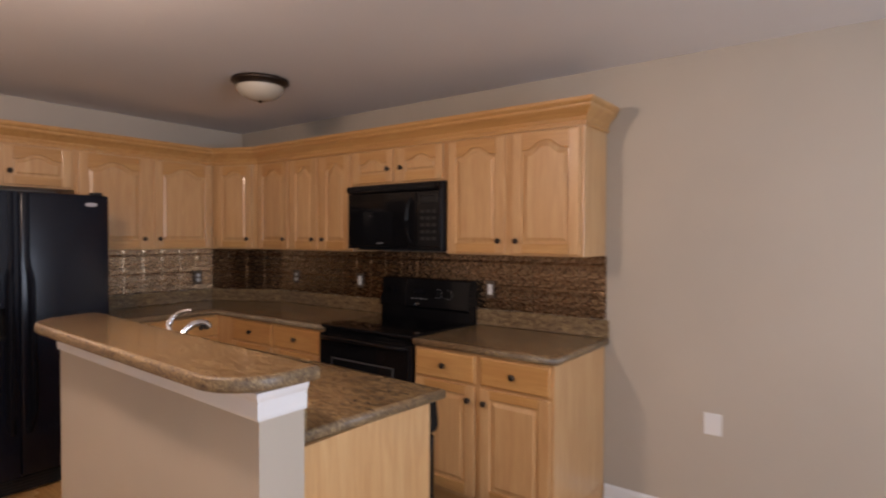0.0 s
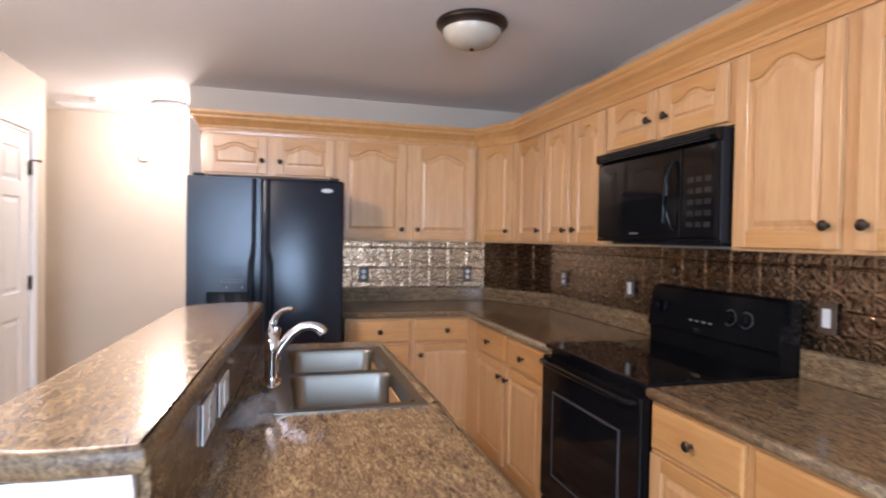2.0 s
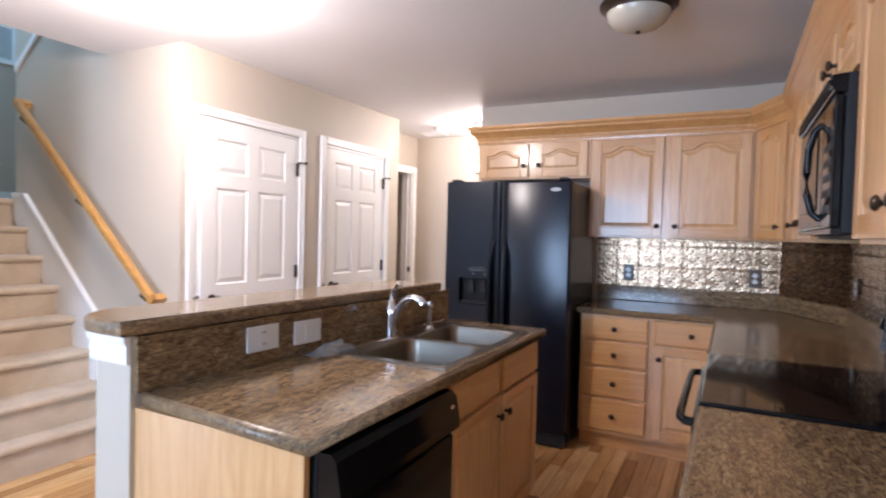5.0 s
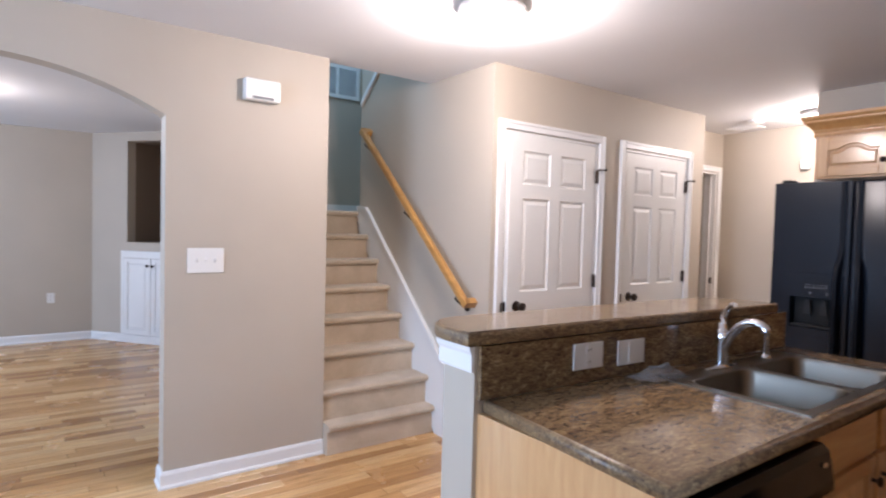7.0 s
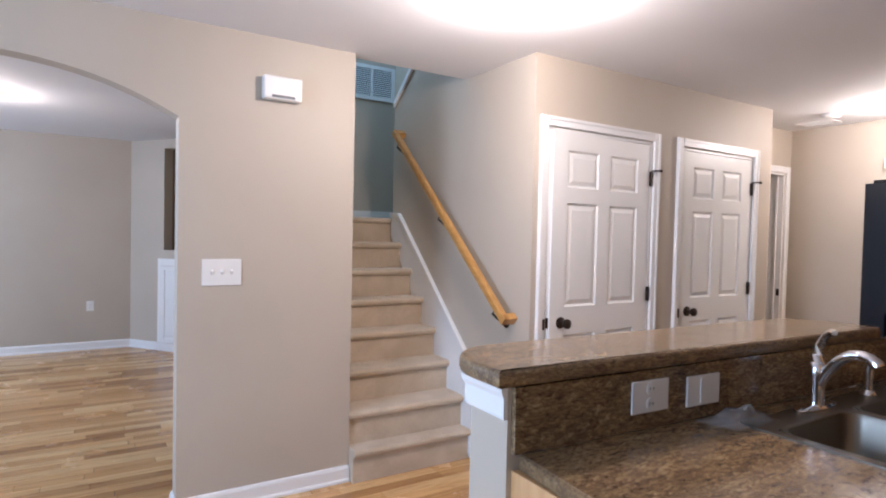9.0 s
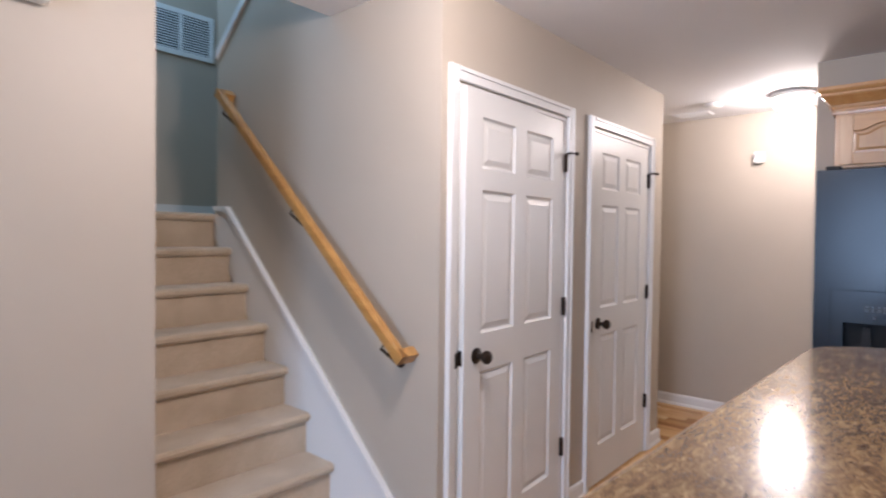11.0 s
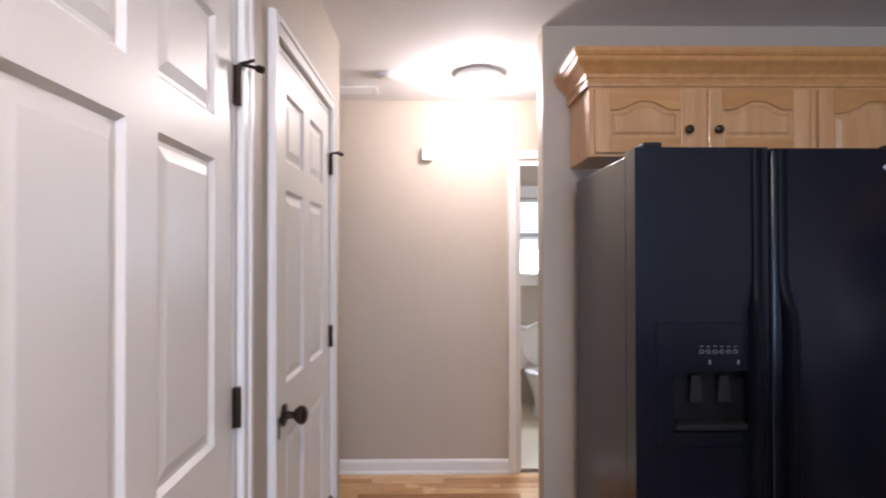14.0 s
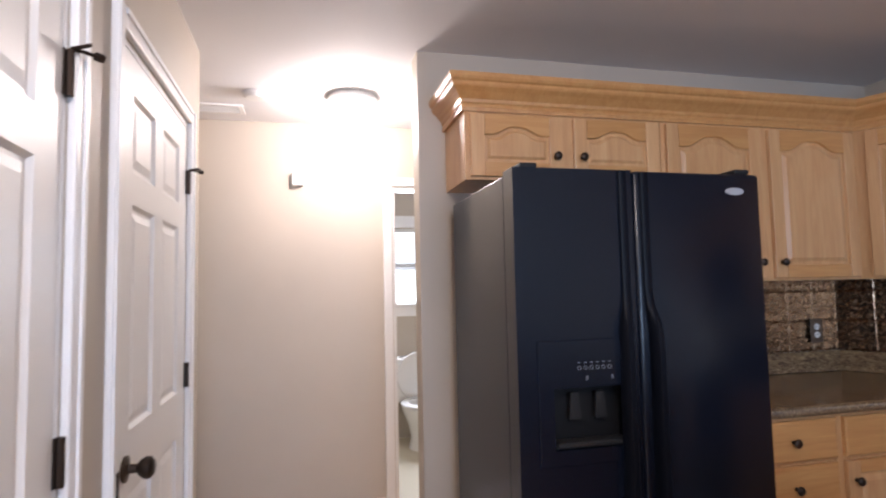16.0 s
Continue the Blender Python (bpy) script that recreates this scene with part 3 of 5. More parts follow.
freezer = fridge_door("freezer_door", 0.002, SP - 0.003, (0.106, 0.346, 0.905, 1.085))
fresh = fridge_door("refrigerator_door", SP + 0.003, FW - 0.002)
for dr, x, s in ((freezer, SP - 0.036, -1), (fresh, SP + 0.036, 1)):
    bm = bmesh.new()
    zs = [0.36, 0.40, 0.48, 0.60, 0.80, 1.00, 1.18, 1.26, 1.32, 1.37, 1.50, 1.74]
    sect = []
    for z in zs:
        t = max(0.0, min(1.0, (1.34 - z) / 0.10)) * max(0.0, min(1.0, (z - 0.36) / 0.10))
        out, wd, sh = 0.010 + 0.036 * t, 0.012 + 0.004 * t, s * 0.014 * t
        sect.append([(x + sh - wd, 0.0, z), (x + sh - wd, -out * 0.75, z), (x + sh - wd * 0.5, -out, z), (x + sh + wd * 0.5, -out, z), (x + sh + wd, -out * 0.75, z), (x + sh + wd, 0.0, z)])
    rings = loop_faces(bm, sect)
    bm.faces.new(rings[0][::-1])
    part("handle", bm, SATINBLACK, dr, "long contoured black handle", True)
bm = bmesh.new()
o_, i_ = (0.060, 0.86, 0.358, 1.225), (0.106, 0.905, 0.346, 1.085)
loop_faces(bm, [[(q[0], y, q[1]), (q[2], y, q[1]), (q[2], y, q[3]), (q[0], y, q[3])] for q, y in ((o_, 0.004), (o_, -0.004), ((0.062, 0.862, 0.356, 1.223), -0.006), (i_, -0.006), (i_, 0.004))], False)
bmesh.ops.recalc_face_normals(bm, faces=bm.faces)
disp = part("dispenser", bm, BLACK, freezer, "black dispenser panel")
part("cavity", boxes((0.107, 0.055, 0.906, 0.345, 0.064, 1.084), (0.107, 0.004, 0.906, 0.345, 0.055, 0.914)), DARKCAVITY, disp)
for x in (0.165, 0.245):
    bm = bmesh.new()
    prism(bm, [(x, 0.985), (x + 0.038, 0.985), (x + 0.030, 1.065), (x + 0.006, 1.065)], 0.025, 0.034, "y")
    part("paddle", bm, BLACKMATTE, disp, "grey plastic dispenser paddle")
bm = bmesh.new()
bx(bm, 0.115, 0.0, 0.908, 0.337, 0.05, 0.925, 0.004)
part("drip_tray", bm, BLACKMATTE, disp)
for i in range(6):
    bm = bmesh.new()
    lathe(bm, [(0.0045, 0), (0.0065, 0), (0.0065, 0.002), (0.0045, 0.002), (0.0045, 0)], 12, pose(0.185 + i * 0.019, -0.0055, 1.142, 90))
    bx(bm, 0.181 + i * 0.019, -0.0075, 1.156, 0.189 + i * 0.019, -0.006, 1.159)
    part("button", bm, GREYPRINT, disp, "small grey ring button")
for x in (0.205, 0.285):
    part("print_mark", boxes((x, -0.0075, 1.105, x + 0.006, -0.006, 1.118)), GREYPRINT, disp)
for x in (0.03, FW - 0.085):
    bm = bmesh.new()
    bx(bm, x, 0.01, FH + 0.001, x + 0.055, 0.085, FH + 0.018, 0.006, 2)
    part("hinge_cover", bm, BLACKMATTE, fr)
bm = bmesh.new()
lathe(bm, [(0, 0), (0.034, 0), (0.034, 0.002), (0.031, 0.004), (0, 0.004)], 24, pose(FW - 0.10, -0.0005, 1.685, 90) @ Matrix.Diagonal((1, 0.38, 1, 1)))
part("badge", bm, SILVERPRINT, fresh, "small oval silver badge")

# ---- range ----
rg = thing("range", (-2.546, 2.505, 0), "black electric range with a glass top and raised back panel", "range")
RW = 0.760
bm = bmesh.new()
bx(bm, 0.002, 0.03, 0.02, RW - 0.002, 0.655, 0.90, 0.004)
part("body", bm, BLACKGLOSS, rg)
bm = bmesh.new()
bx(bm, 0.0, 0.0, 0.901, RW, 0.57, 0.922, 0.006, 2)
part("cooktop", bm, BLACKGLASS, rg, "glossy black glass cooktop")
od = bmesh.new()
bx(od, 0.006, -0.018, 0.225, RW - 0.006, 0.028, 0.872, 0.008, 2)
oven = part("oven_door", od, BLACKGLOSS, rg)
part("oven_window", boxes((0.13, -0.021, 0.36, RW - 0.13, -0.018, 0.72), bev=0.001), BLACKGLASS, oven, "dark glass oven window")
part("window_trim", boxes((0.122, -0.0225, 0.352, 0.130, -0.018, 0.728), (RW - 0.130, -0.0225, 0.352, RW - 0.122, -0.018, 0.728), (0.130, -0.0225, 0.352, RW - 0.130, -0.018, 0.360), (0.130, -0.0225, 0.720, RW - 0.130, -0.018, 0.728)), OVENTRIM, oven, "thin grey trim round the oven window")
bm = bmesh.new()
tube(bm, [(0.04, -0.012, 0.848), (0.042, -0.036, 0.850), (0.065, -0.050, 0.852), (0.15, -0.054, 0.852), (RW - 0.15, -0.054, 0.852), (RW - 0.065, -0.050, 0.852), (RW - 0.042, -0.036, 0.850), (RW - 0.04, -0.012, 0.848)], 0.013, 10)
part("handle", bm, BLACKGLOSS, oven, "long black oven handle", True)
bm = bmesh.new()
bx(bm, 0.006, -0.012, 0.05, RW - 0.006, 0.028, 0.212, 0.008, 2)
part("drawer", bm, BLACKGLOSS, rg)
bm = bmesh.new()
prism(bm, [(0.565, 0.90), (0.565, 0.99), (0.55, 1.005), (0.58, 1.185), (0.605, 1.197), (0.655, 1.197), (0.655, 0.90)], 0.0, RW, "x")
guard = part("back_panel", bm, BLACKGLOSS, rg)
GP = pose(0, 0.55, 1.005, -10)
for x in (0.075, 0.135, RW - 0.25, RW - 0.165):
    bm = bmesh.new()
    big = x > 0.4
    lathe(bm, [(0.0, 0.0), (0.026 if big else 0.020, 0.0), (0.024 if big else 0.018, 0.018), (0.0, 0.020)], 20, GP @ pose(x, -0.001, 0.095, 90))
    bx(bm, -0.004, -0.03, -0.022, 0.004, -0.018, 0.022)
    bmesh.ops.transform(bm, matrix=GP @ pose(x, -0.001, 0.095), verts=bm.verts[-8:])
    part("knob", bm, BLACKGLOSS, guard, "round black control knob")
    if big:
        bm = bmesh.new()
        lathe(bm, [(0.0305, 0.0), (0.0325, 0.0), (0.0325, 0.001), (0.0305, 0.001), (0.0305, 0.0)], 28, GP @ pose(x, -0.001, 0.095, 90))
        part("dial_ring", bm, GREYPRINT, guard, "thin grey dial markings")
for k, (x, w_, z, h_) in enumerate([(0.30, 0.10, 0.085, 0.035), (0.28, 0.02, 0.05, 0.008), (0.32, 0.02, 0.05, 0.008), (0.36, 0.02, 0.05, 0.008), (0.40, 0.02, 0.05, 0.008)]):
    bm = bmesh.new()
    bx(bm, x, -0.002, z, x + w_, 0.0, z + h_)
    bmesh.ops.transform(bm, matrix=GP, verts=bm.verts)
    part("display" if k == 0 else "print_mark", bm, BLACKGLASS if k == 0 else GREYPRINT, guard)
bm = bmesh.new()
lathe(bm, [(0, 0), (0.024, 0), (0.024, 0.002), (0, 0.003)], 20, GP @ pose(0.34, -0.0005, 0.015, 90) @ Matrix.Diagonal((1, 0.4, 1, 1)))
part("badge", bm, CHROME, guard, "small oval chrome badge")

# ---- microwave ----
mw = thing("microwave", (-2.605, 2.80, 1.388), "black over-range microwave below a short wall cabinet", "microwave")
MW_, MH = 0.785, 0.43
bm = bmesh.new()
bx(bm, 0.002, 0.02, 0.012, MW_ - 0.002, 0.365, MH, 0.004)
bx(bm, 0.04, 0.06, 0.0, MW_ - 0.04, 0.345, 0.012)
part("body", bm, BLACKMATTE, mw)
bm = bmesh.new()
prism(bm, [(0.02, MH - 0.052), (-0.006, MH - 0.048), (-0.016, MH - 0.03), (-0.012, MH - 0.006), (0.02, MH - 0.002)], 0.0, MW_, "x")
grille = part("vent_grille", bm, BLACKGLOSS, mw)
for i in range(4):
    part("slat", boxes((0.03, -0.0175, MH - 0.043 + i * 0.009, MW_ - 0.03, -0.012, MH - 0.039 + i * 0.009)), BLACKMATTE, grille)
bm = bmesh.new()
bx(bm, 0.002, -0.004, 0.028, 0.60, 0.02, MH - 0.054, 0.006, 2)
mdoor = part("door", bm, BLACKGLOSS, mw)
part("window", boxes((0.06, -0.007, 0.085, 0.50, -0.004, MH - 0.105), bev=0.001), BLACKGLASS, mdoor, "dark glass microwave window")
bm = bmesh.new()
tube(bm, [(0.565, -0.002, 0.055), (0.560, -0.022, 0.075), (0.553, -0.034, 0.13), (0.550, -0.037, 0.195), (0.553, -0.034, 0.26), (0.560, -0.022, 0.315), (0.565, -0.002, 0.335)], [0.009, 0.010, 0.011, 0.011, 0.011, 0.010, 0.009], 10)
part("handle", bm, BLACKGLOSS, mdoor, "curved glossy black handle", True)
bm = bmesh.new()
bx(bm, 0.604, -0.004, 0.028, MW_ - 0.002, 0.02, MH - 0.054, 0.006, 2)
ctl = part("control_panel", bm, BLACKGLOSS, mw)
part("display", boxes((0.635, -0.006, 0.30, 0.765, -0.004, 0.345)), BLACKGLASS, ctl)
for r in range(5):
    for c in range(3):
        part("key", boxes((0.638 + c * 0.045, -0.0055, 0.07 + r * 0.042, 0.638 + c * 0.045 + 0.032, -0.004, 0.07 + r * 0.042 + 0.020)), DARKPRINT, ctl)
part("bottom_trim", boxes((0.002, -0.002, 0.012, MW_ - 0.002, 0.02, 0.026)), BLACKGLOSS, mw)
part("brand_mark", boxes((0.27, -0.0055, 0.045, 0.33, -0.004, 0.052)), GREYPRINT, mdoor)

# ---- island ----
IX0, IX1 = -2.76, -1.045
isl = thing("island_cabinet", pose(IX1, 1.723, 0, 0, 0, 180), "maple island base cabinet with a sink and dishwasher", "cabinet")
IW = IX1 - IX0
part("end_panel", boxes((0, 0, 0, 0.02, 0.615, 0.874), bev=0.001), MAPLE, isl, "smooth pale maple end panel")
bm = bmesh.new()
bx(bm, 0.70, 0, 0.10, IW, 0.53, 0.874 - 0.21)
bx(bm, 0.70, 0, 0.664, IW, 0.035, 0.874)
bx(bm, IW - 0.03, 0.035, 0.664, IW, 0.53, 0.874)
bx(bm, 0.021, 0.50, 0.0, 0.70, 0.53, 0.874)
bx(bm, 0.66, 0.03, 0.0, 0.70, 0.50, 0.874)
part("body", bm, MAPLE, isl)
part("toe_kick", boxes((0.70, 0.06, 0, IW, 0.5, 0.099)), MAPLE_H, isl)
cw = (IW - 0.70) / 2
for i in range(2):
    d = part("false_front", slab_front(cw - 0.03, 0.147), MAPLE_H, isl)
    d.location = (0.70 + cw * i + 0.015, 0, 0.715)
    d = panel_door("door", cw - 0.03, 0.575, False, isl, (MAPLE, MAPLE_H))
    d.location = (0.70 + cw * i + 0.015, 0, 0.125)
    knob(d, cw - 0.06 if i == 0 else 0.03, -0.02, 0.505)
dwm = thing("dishwasher", pose(IX1 - 0.022, 1.758, 0, 0, 0, 180), "black built-in dishwasher under the island counter", "dishwasher")
part("tub", boxes((0.01, 0.02, 0.02, 0.626, 0.52, 0.865)), BLACKMATTE, dwm)
bm = bmesh.new()
bx(bm, 0.004, -0.03, 0.12, 0.632, 0.02, 0.725, 0.008, 2)
part("door", bm, BLACKGLOSS, dwm)
bm = bmesh.new()
prism(bm, [(0.02, 0.735), (-0.034, 0.735), (-0.050, 0.75), (-0.050, 0.775), (-0.036, 0.85), (-0.02, 0.866), (0.02, 0.866)], 0.004, 0.632, "x")
cp = part("control_panel", bm, BLACKGLOSS, dwm)
bm = bmesh.new()
lathe(bm, [(0, 0), (0.014, 0), (0.014, 0.002), (0, 0.003)], 20, pose(0.585, -0.043, 0.825, 80) @ Matrix.Diagonal((1, 0.45, 1, 1)))
part("badge", bm, CHROME, cp, "small oval chrome badge")
part("toe_kick", boxes((0.01, 0.03, 0.005, 0.626, 0.06, 0.115)), BLACKMATTE, dwm)

# knee wall that carries the bar
def splash_y(x):
    """The bar stands slightly askew to the island: y of its kitchen face."""
    return 1.143 + 0.090 * (-1.035 - x) / 1.735


KNEE = [(-2.52, 1.035), (-1.03, 0.978), (-1.03, splash_y(-1.03) - 0.016), (-2.52, splash_y(-2.52) - 0.016)]
kb = bmesh.new()
prism(kb, KNEE, 0, 1.072)
knee = tagged(new("knee_wall", mesh_of(kb, "knee_wall", WALL)), "greige painted half wall carrying the raised bar", "half wall", "", "structure")
bm = bmesh.new()
moulding(bm, KNEE[:3], [(0.001, 0.995), (0.010, 0.995), (0.012, 1.003), (0.012, 1.046), (0.018, 1.058), (0.020, 1.072), (0.001, 1.072)])
solid("trim_bar", bm, TRIM, "white painted trim band under the bar top", "trim")
SX0, SX1, SY0, SY1 = -2.605, -1.735, 1.262, 1.735
bm = bmesh.new()
for q in ((-2.78, 1.206, SX0 + 0.02, 1.768), (SX1 - 0.02, 1.206, -1.01, 1.768), (SX0 + 0.02, 1.206, SX1 - 0.02, SY0 + 0.02), (SX0 + 0.02, SY1 - 0.02, SX1 - 0.02, 1.768)):
    bx(bm, q[0], q[1], 0.876, q[2], q[3], 0.914)
bmesh.ops.remove_doubles(bm, verts=bm.verts, dist=1e-5)
for q in bm.verts:
    if q.co.y < 1.22:
        q.co.y = splash_y(q.co.x) + 0.001
    if q.co.x > -1.02:
        q.co.x = -1.005 - 0.05 * (1.768 - q.co.y) / 0.65
ins = [f for f in bm.faces if sum(1 for g in bm.faces if g is not f and (g.calc_center_median() - f.calc_center_median()).length < 1e-5)]
bmesh.ops.delete(bm, geom=ins, context="FACES")
es = [e for e in bm.edges if len(e.link_faces) == 2 and e.calc_face_angle(0) > 1 and abs(e.verts[0].co.z - e.verts[1].co.z) < 1e-5 and (all(q.co.x > -1.06 for q in e.verts) or all(q.co.y > 1.763 for q in e.verts) or all(q.co.x < -2.77 for q in e.verts))]
bmesh.ops.bevel(bm, geom=es, offset=0.011, segments=3, affect="EDGES", profile=0.5)
bmesh.ops.recalc_face_normals(bm, faces=bm.faces)
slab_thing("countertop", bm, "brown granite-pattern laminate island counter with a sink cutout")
bsp = thing("bar_splash", (0, 0, 0), "brown laminate panel between island counter and bar", "splash panel")
bm = bmesh.new()
prism(bm, [(-2.76, splash_y(-2.76) - 0.015), (-1.043, splash_y(-1.043) - 0.015), (-1.043, splash_y(-1.043)), (-2.76, splash_y(-2.76))], 0.9155, 1.0725)
part("panel", bm, COUNTER, bsp)
part("end_strip", boxes((-1.042, splash_y(-1.042) - 0.0155, 0.9155, -1.040, splash_y(-1.042), 1.0725)), COUNTER, bsp)


def rounded(x0, y0, x1, y1, rs, n=8):
    """Corners from (x0, y0) round: radii for sw, se, ne, nw."""
    pts = []
    for (cx, cy, a0), r in zip(((x0, y0, 180), (x1, y0, 270), (x1, y1, 0), (x0, y1, 90)), rs):
        sx, sy = (1 if cx == x0 else -1), (1 if cy == y0 else -1)
        for i in range(n + 1 if r > 0 else 1):
            a = radians(a0 + 90 * i / n)
            pts.append((cx + sx * r + r * math.cos(a), cy + sy * r + r * math.sin(a)))
    return pts


BX0, BX1, BY0_, BY1_ = -2.67, -0.985, 0.866, 1.148
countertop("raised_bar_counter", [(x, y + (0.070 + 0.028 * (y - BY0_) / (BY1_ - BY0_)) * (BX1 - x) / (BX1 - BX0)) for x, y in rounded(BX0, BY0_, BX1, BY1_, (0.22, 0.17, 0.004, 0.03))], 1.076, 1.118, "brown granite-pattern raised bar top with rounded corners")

# ---- sink, faucet ----
sink = thing("sink", (0, 0, 0), "double-bowl stainless drop-in sink in the island", "sink")
XM = (SX0 + SX1) / 2
BOWLS = [(SX0 + 0.035, XM - 0.018), (XM + 0.018, SX1 - 0.035)]
BY0, BY1 = SY0 + 0.085, SY1 - 0.03
bm = bmesh.new()
for q in ((SX0, SY0, SX1, BY0), (SX0, BY1, SX1, SY1), (SX0, BY0, BOWLS[0][0], BY1), (BOWLS[0][1], BY0, BOWLS[1][0], BY1), (BOWLS[1][1], BY0, SX1, BY1)):
    bx(bm, q[0], q[1], 0.9145, q[2], q[3], 0.919)
part("rim", bm, STEEL, sink)
for a, c in BOWLS:
    bm = bmesh.new()
    lp = []
    for ins_, z, r in ((-0.004, 0.9195, 0.05), (0.004, 0.917, 0.05), (0.010, 0.90, 0.05), (0.018, 0.76, 0.05), (0.03, 0.738, 0.05), (0.06, 0.731, 0.03)):
        lp.append([(x, y, z) for x, y in rounded(a + ins_, BY0 + ins_, c - ins_, BY1 - ins_, (r,) * 4, 5)])
    loop_faces(bm, lp)
    bowl = part("bowl", bm, STEEL, sink, "", True)
    bm = bmesh.new()
    lathe(bm, [(0.0, 0.7325), (0.03, 0.7325), (0.042, 0.7345), (0.044, 0.732)], 20, pose((a + c) / 2, (BY0 + BY1) / 2, 0))
    part("drain", bm, CHROME, bowl, "round chrome drain", True)
FX, FY = -2.09, 1.292
fa = thing("faucet", (FX, FY, 0.919), "chrome single-lever kitchen faucet behind the sink", "faucet")
bm = bmesh.new()
lathe(bm, [(0.0, 0), (0.032, 0), (0.032, 0.006), (0.026, 0.012), (0.0, 0.012)], 20, Matrix.Diagonal((3.4, 1, 1, 1)))
part("deck_plate", bm, CHROME, fa, "", True)
bm = bmesh.new()
lathe(bm, [(0.0, 0.01), (0.024, 0.01), (0.022, 0.05), (0.023, 0.09), (0.026, 0.11), (0.024, 0.135), (0.012, 0.148), (0.0, 0.15)], 20)
part("body", bm, CHROME, fa, "", True)
bm = bmesh.new()
tube(bm, [(0.0, 0.0, 0.03), (0.001, 0.008, 0.075), (0.003, 0.03, 0.118), (0.006, 0.062, 0.158), (0.009, 0.094, 0.180), (0.012, 0.122, 0.184), (0.014, 0.144, 0.178), (0.015, 0.157, 0.168), (0.015, 0.163, 0.159)], [0.017, 0.017, 0.016, 0.015, 0.015, 0.015, 0.017, 0.019, 0.018], 14)
part("spout", bm, CHROME, fa, "", True)
bm = bmesh.new()
tube(bm, [(0, 0, 0.135), (-0.008, -0.005, 0.16), (-0.012, 0.0, 0.19), (-0.006, 0.015, 0.218), (0.012, 0.035, 0.236), (0.035, 0.055, 0.243), (0.05, 0.067, 0.243)], [0.020, 0.017, 0.013, 0.010, 0.009, 0.010, 0.008], 12)
part("lever", bm, CHROME, fa, "", True)
spr = thing("side_sprayer", (-2.42, 1.30, 0.919), "chrome side sprayer beside the faucet", "sprayer")
bm = bmesh.new()
lathe(bm, [(0.0, 0), (0.024, 0), (0.022, 0.008), (0.014, 0.015), (0.013, 0.05), (0.016, 0.09), (0.02, 0.115), (0.017, 0.13), (0.0, 0.132)], 18)
part("body", bm, CHROME, spr, "", True)
bm = bmesh.new()
vs = []
for j in range(15):
    for i in range(24):
        ux, uy = i / 23, j / 14
        x = -1.655 - 0.20 * ux + 0.012 * noise.noise((ux * 5, uy * 5, 3))
        y = splash_y(x) + 0.012 + 0.115 * uy + 0.012 * noise.noise((ux * 6, uy * 4, 9))
        dome = max(0.0, math.sin(math.pi * ux)) * max(0.0, math.sin(math.pi * uy))
        h = 0.034 * dome + dome * (0.028 * noise.noise((x * 38, y * 38, 0)) + 0.018 * abs(noise.noise((x * 90, y * 90, 4))))
        vs.append(bm.verts.new((x, y, (0.9205 if y > SY0 else 0.9155) + max(0.0, h))))
for j in range(14):
    for i in range(23):
        bm.faces.new((vs[j * 24 + i], vs[j * 24 + i + 1], vs[(j + 1) * 24 + i + 1], vs[(j + 1) * 24 + i]))
tagged(new("plastic_bag", mesh_of(bm, "plastic_bag", BAG, True)), "crumpled clear plastic bag lying beside the sink", "bag")


# ---- plates and outlets ----
def plate(m, w, h, label, cat, marks, mat=PLASTIC, name="wall_plate"):
    """marks: 'toggle', 'outlet' or 'rocker' per gang; face to -y."""
    t = thing(name, m, label, cat)
    bm = bmesh.new()
    bx(bm, -w / 2, -0.006, -h / 2, w / 2, 0, h / 2, 0.003, 2)
    part("plate", bm, mat, t)
    n = len(marks)
    for i, k in enumerate(marks):
        x = (i - (n - 1) / 2) * 0.046
        if k == "toggle":
            bm = bmesh.new()
            prism(bm, [(-0.006, -0.012), (-0.016, 0.004), (-0.013, 0.010), (-0.006, 0.012)], x - 0.005, x + 0.005, "x")
            part("toggle", bm, PLASTIC, t)
        elif k == "outlet":
            for s in (-1, 1):
                bm = bmesh.new()
                lathe(bm, [(0, 0), (0.016, 0), (0.016, 0.002), (0, 0.002)], 16, pose(x, -0.006, s * 0.02, 90))
                part("socket", bm, PLASTIC, t)
                part("slot", boxes((x - 0.007, -0.0088, s * 0.02 - 0.004, x - 0.005, -0.008, s * 0.02 + 0.005), (x + 0.005, -0.0088, s * 0.02 - 0.004, x + 0.007, -0.008, s * 0.02 + 0.005)), BLACKMATTE, t)
        elif k == "rocker":
            part("rocker", boxes((x - 0.016, -0.009, -0.033, x + 0.016, -0.006, 0.033), bev=0.001), PLASTIC, t)
    return t


BRONZEPLATE = paint("dark_bronze_plate", (0.085, 0.055, 0.035), 0.35, 40, 0.03, 0.05)
plate(pose(-1.476, splash_y(-1.476) + 0.001, 1.004, 0, 0, 177), 0.138, 0.087, "white double outlet plate on the bar splash", "outlet", ["outlet", "outlet"][:1])
plate(pose(-1.69, splash_y(-1.69) + 0.001, 0.997, 0, 0, 177), 0.14, 0.087, "white switch plate on the bar splash", "switch", ["rocker"])
plate(pose(-0.752, YS + 0.001, 1.204, 0, 0, 180), 0.189, 0.134, "white triple switch plate on the wall", "switch", ["toggle"] * 3)
plate(pose(-0.368, YN - 0.001, 0.54), 0.085, 0.11, "white blank wall plate near the floor", "wall plate", [])
plate(pose(-1.68, YN - 0.014, 1.145), 0.07, 0.11, "white rocker outlet in a bronze plate on the backsplash", "outlet", ["rocker"], BRONZEPLATE)
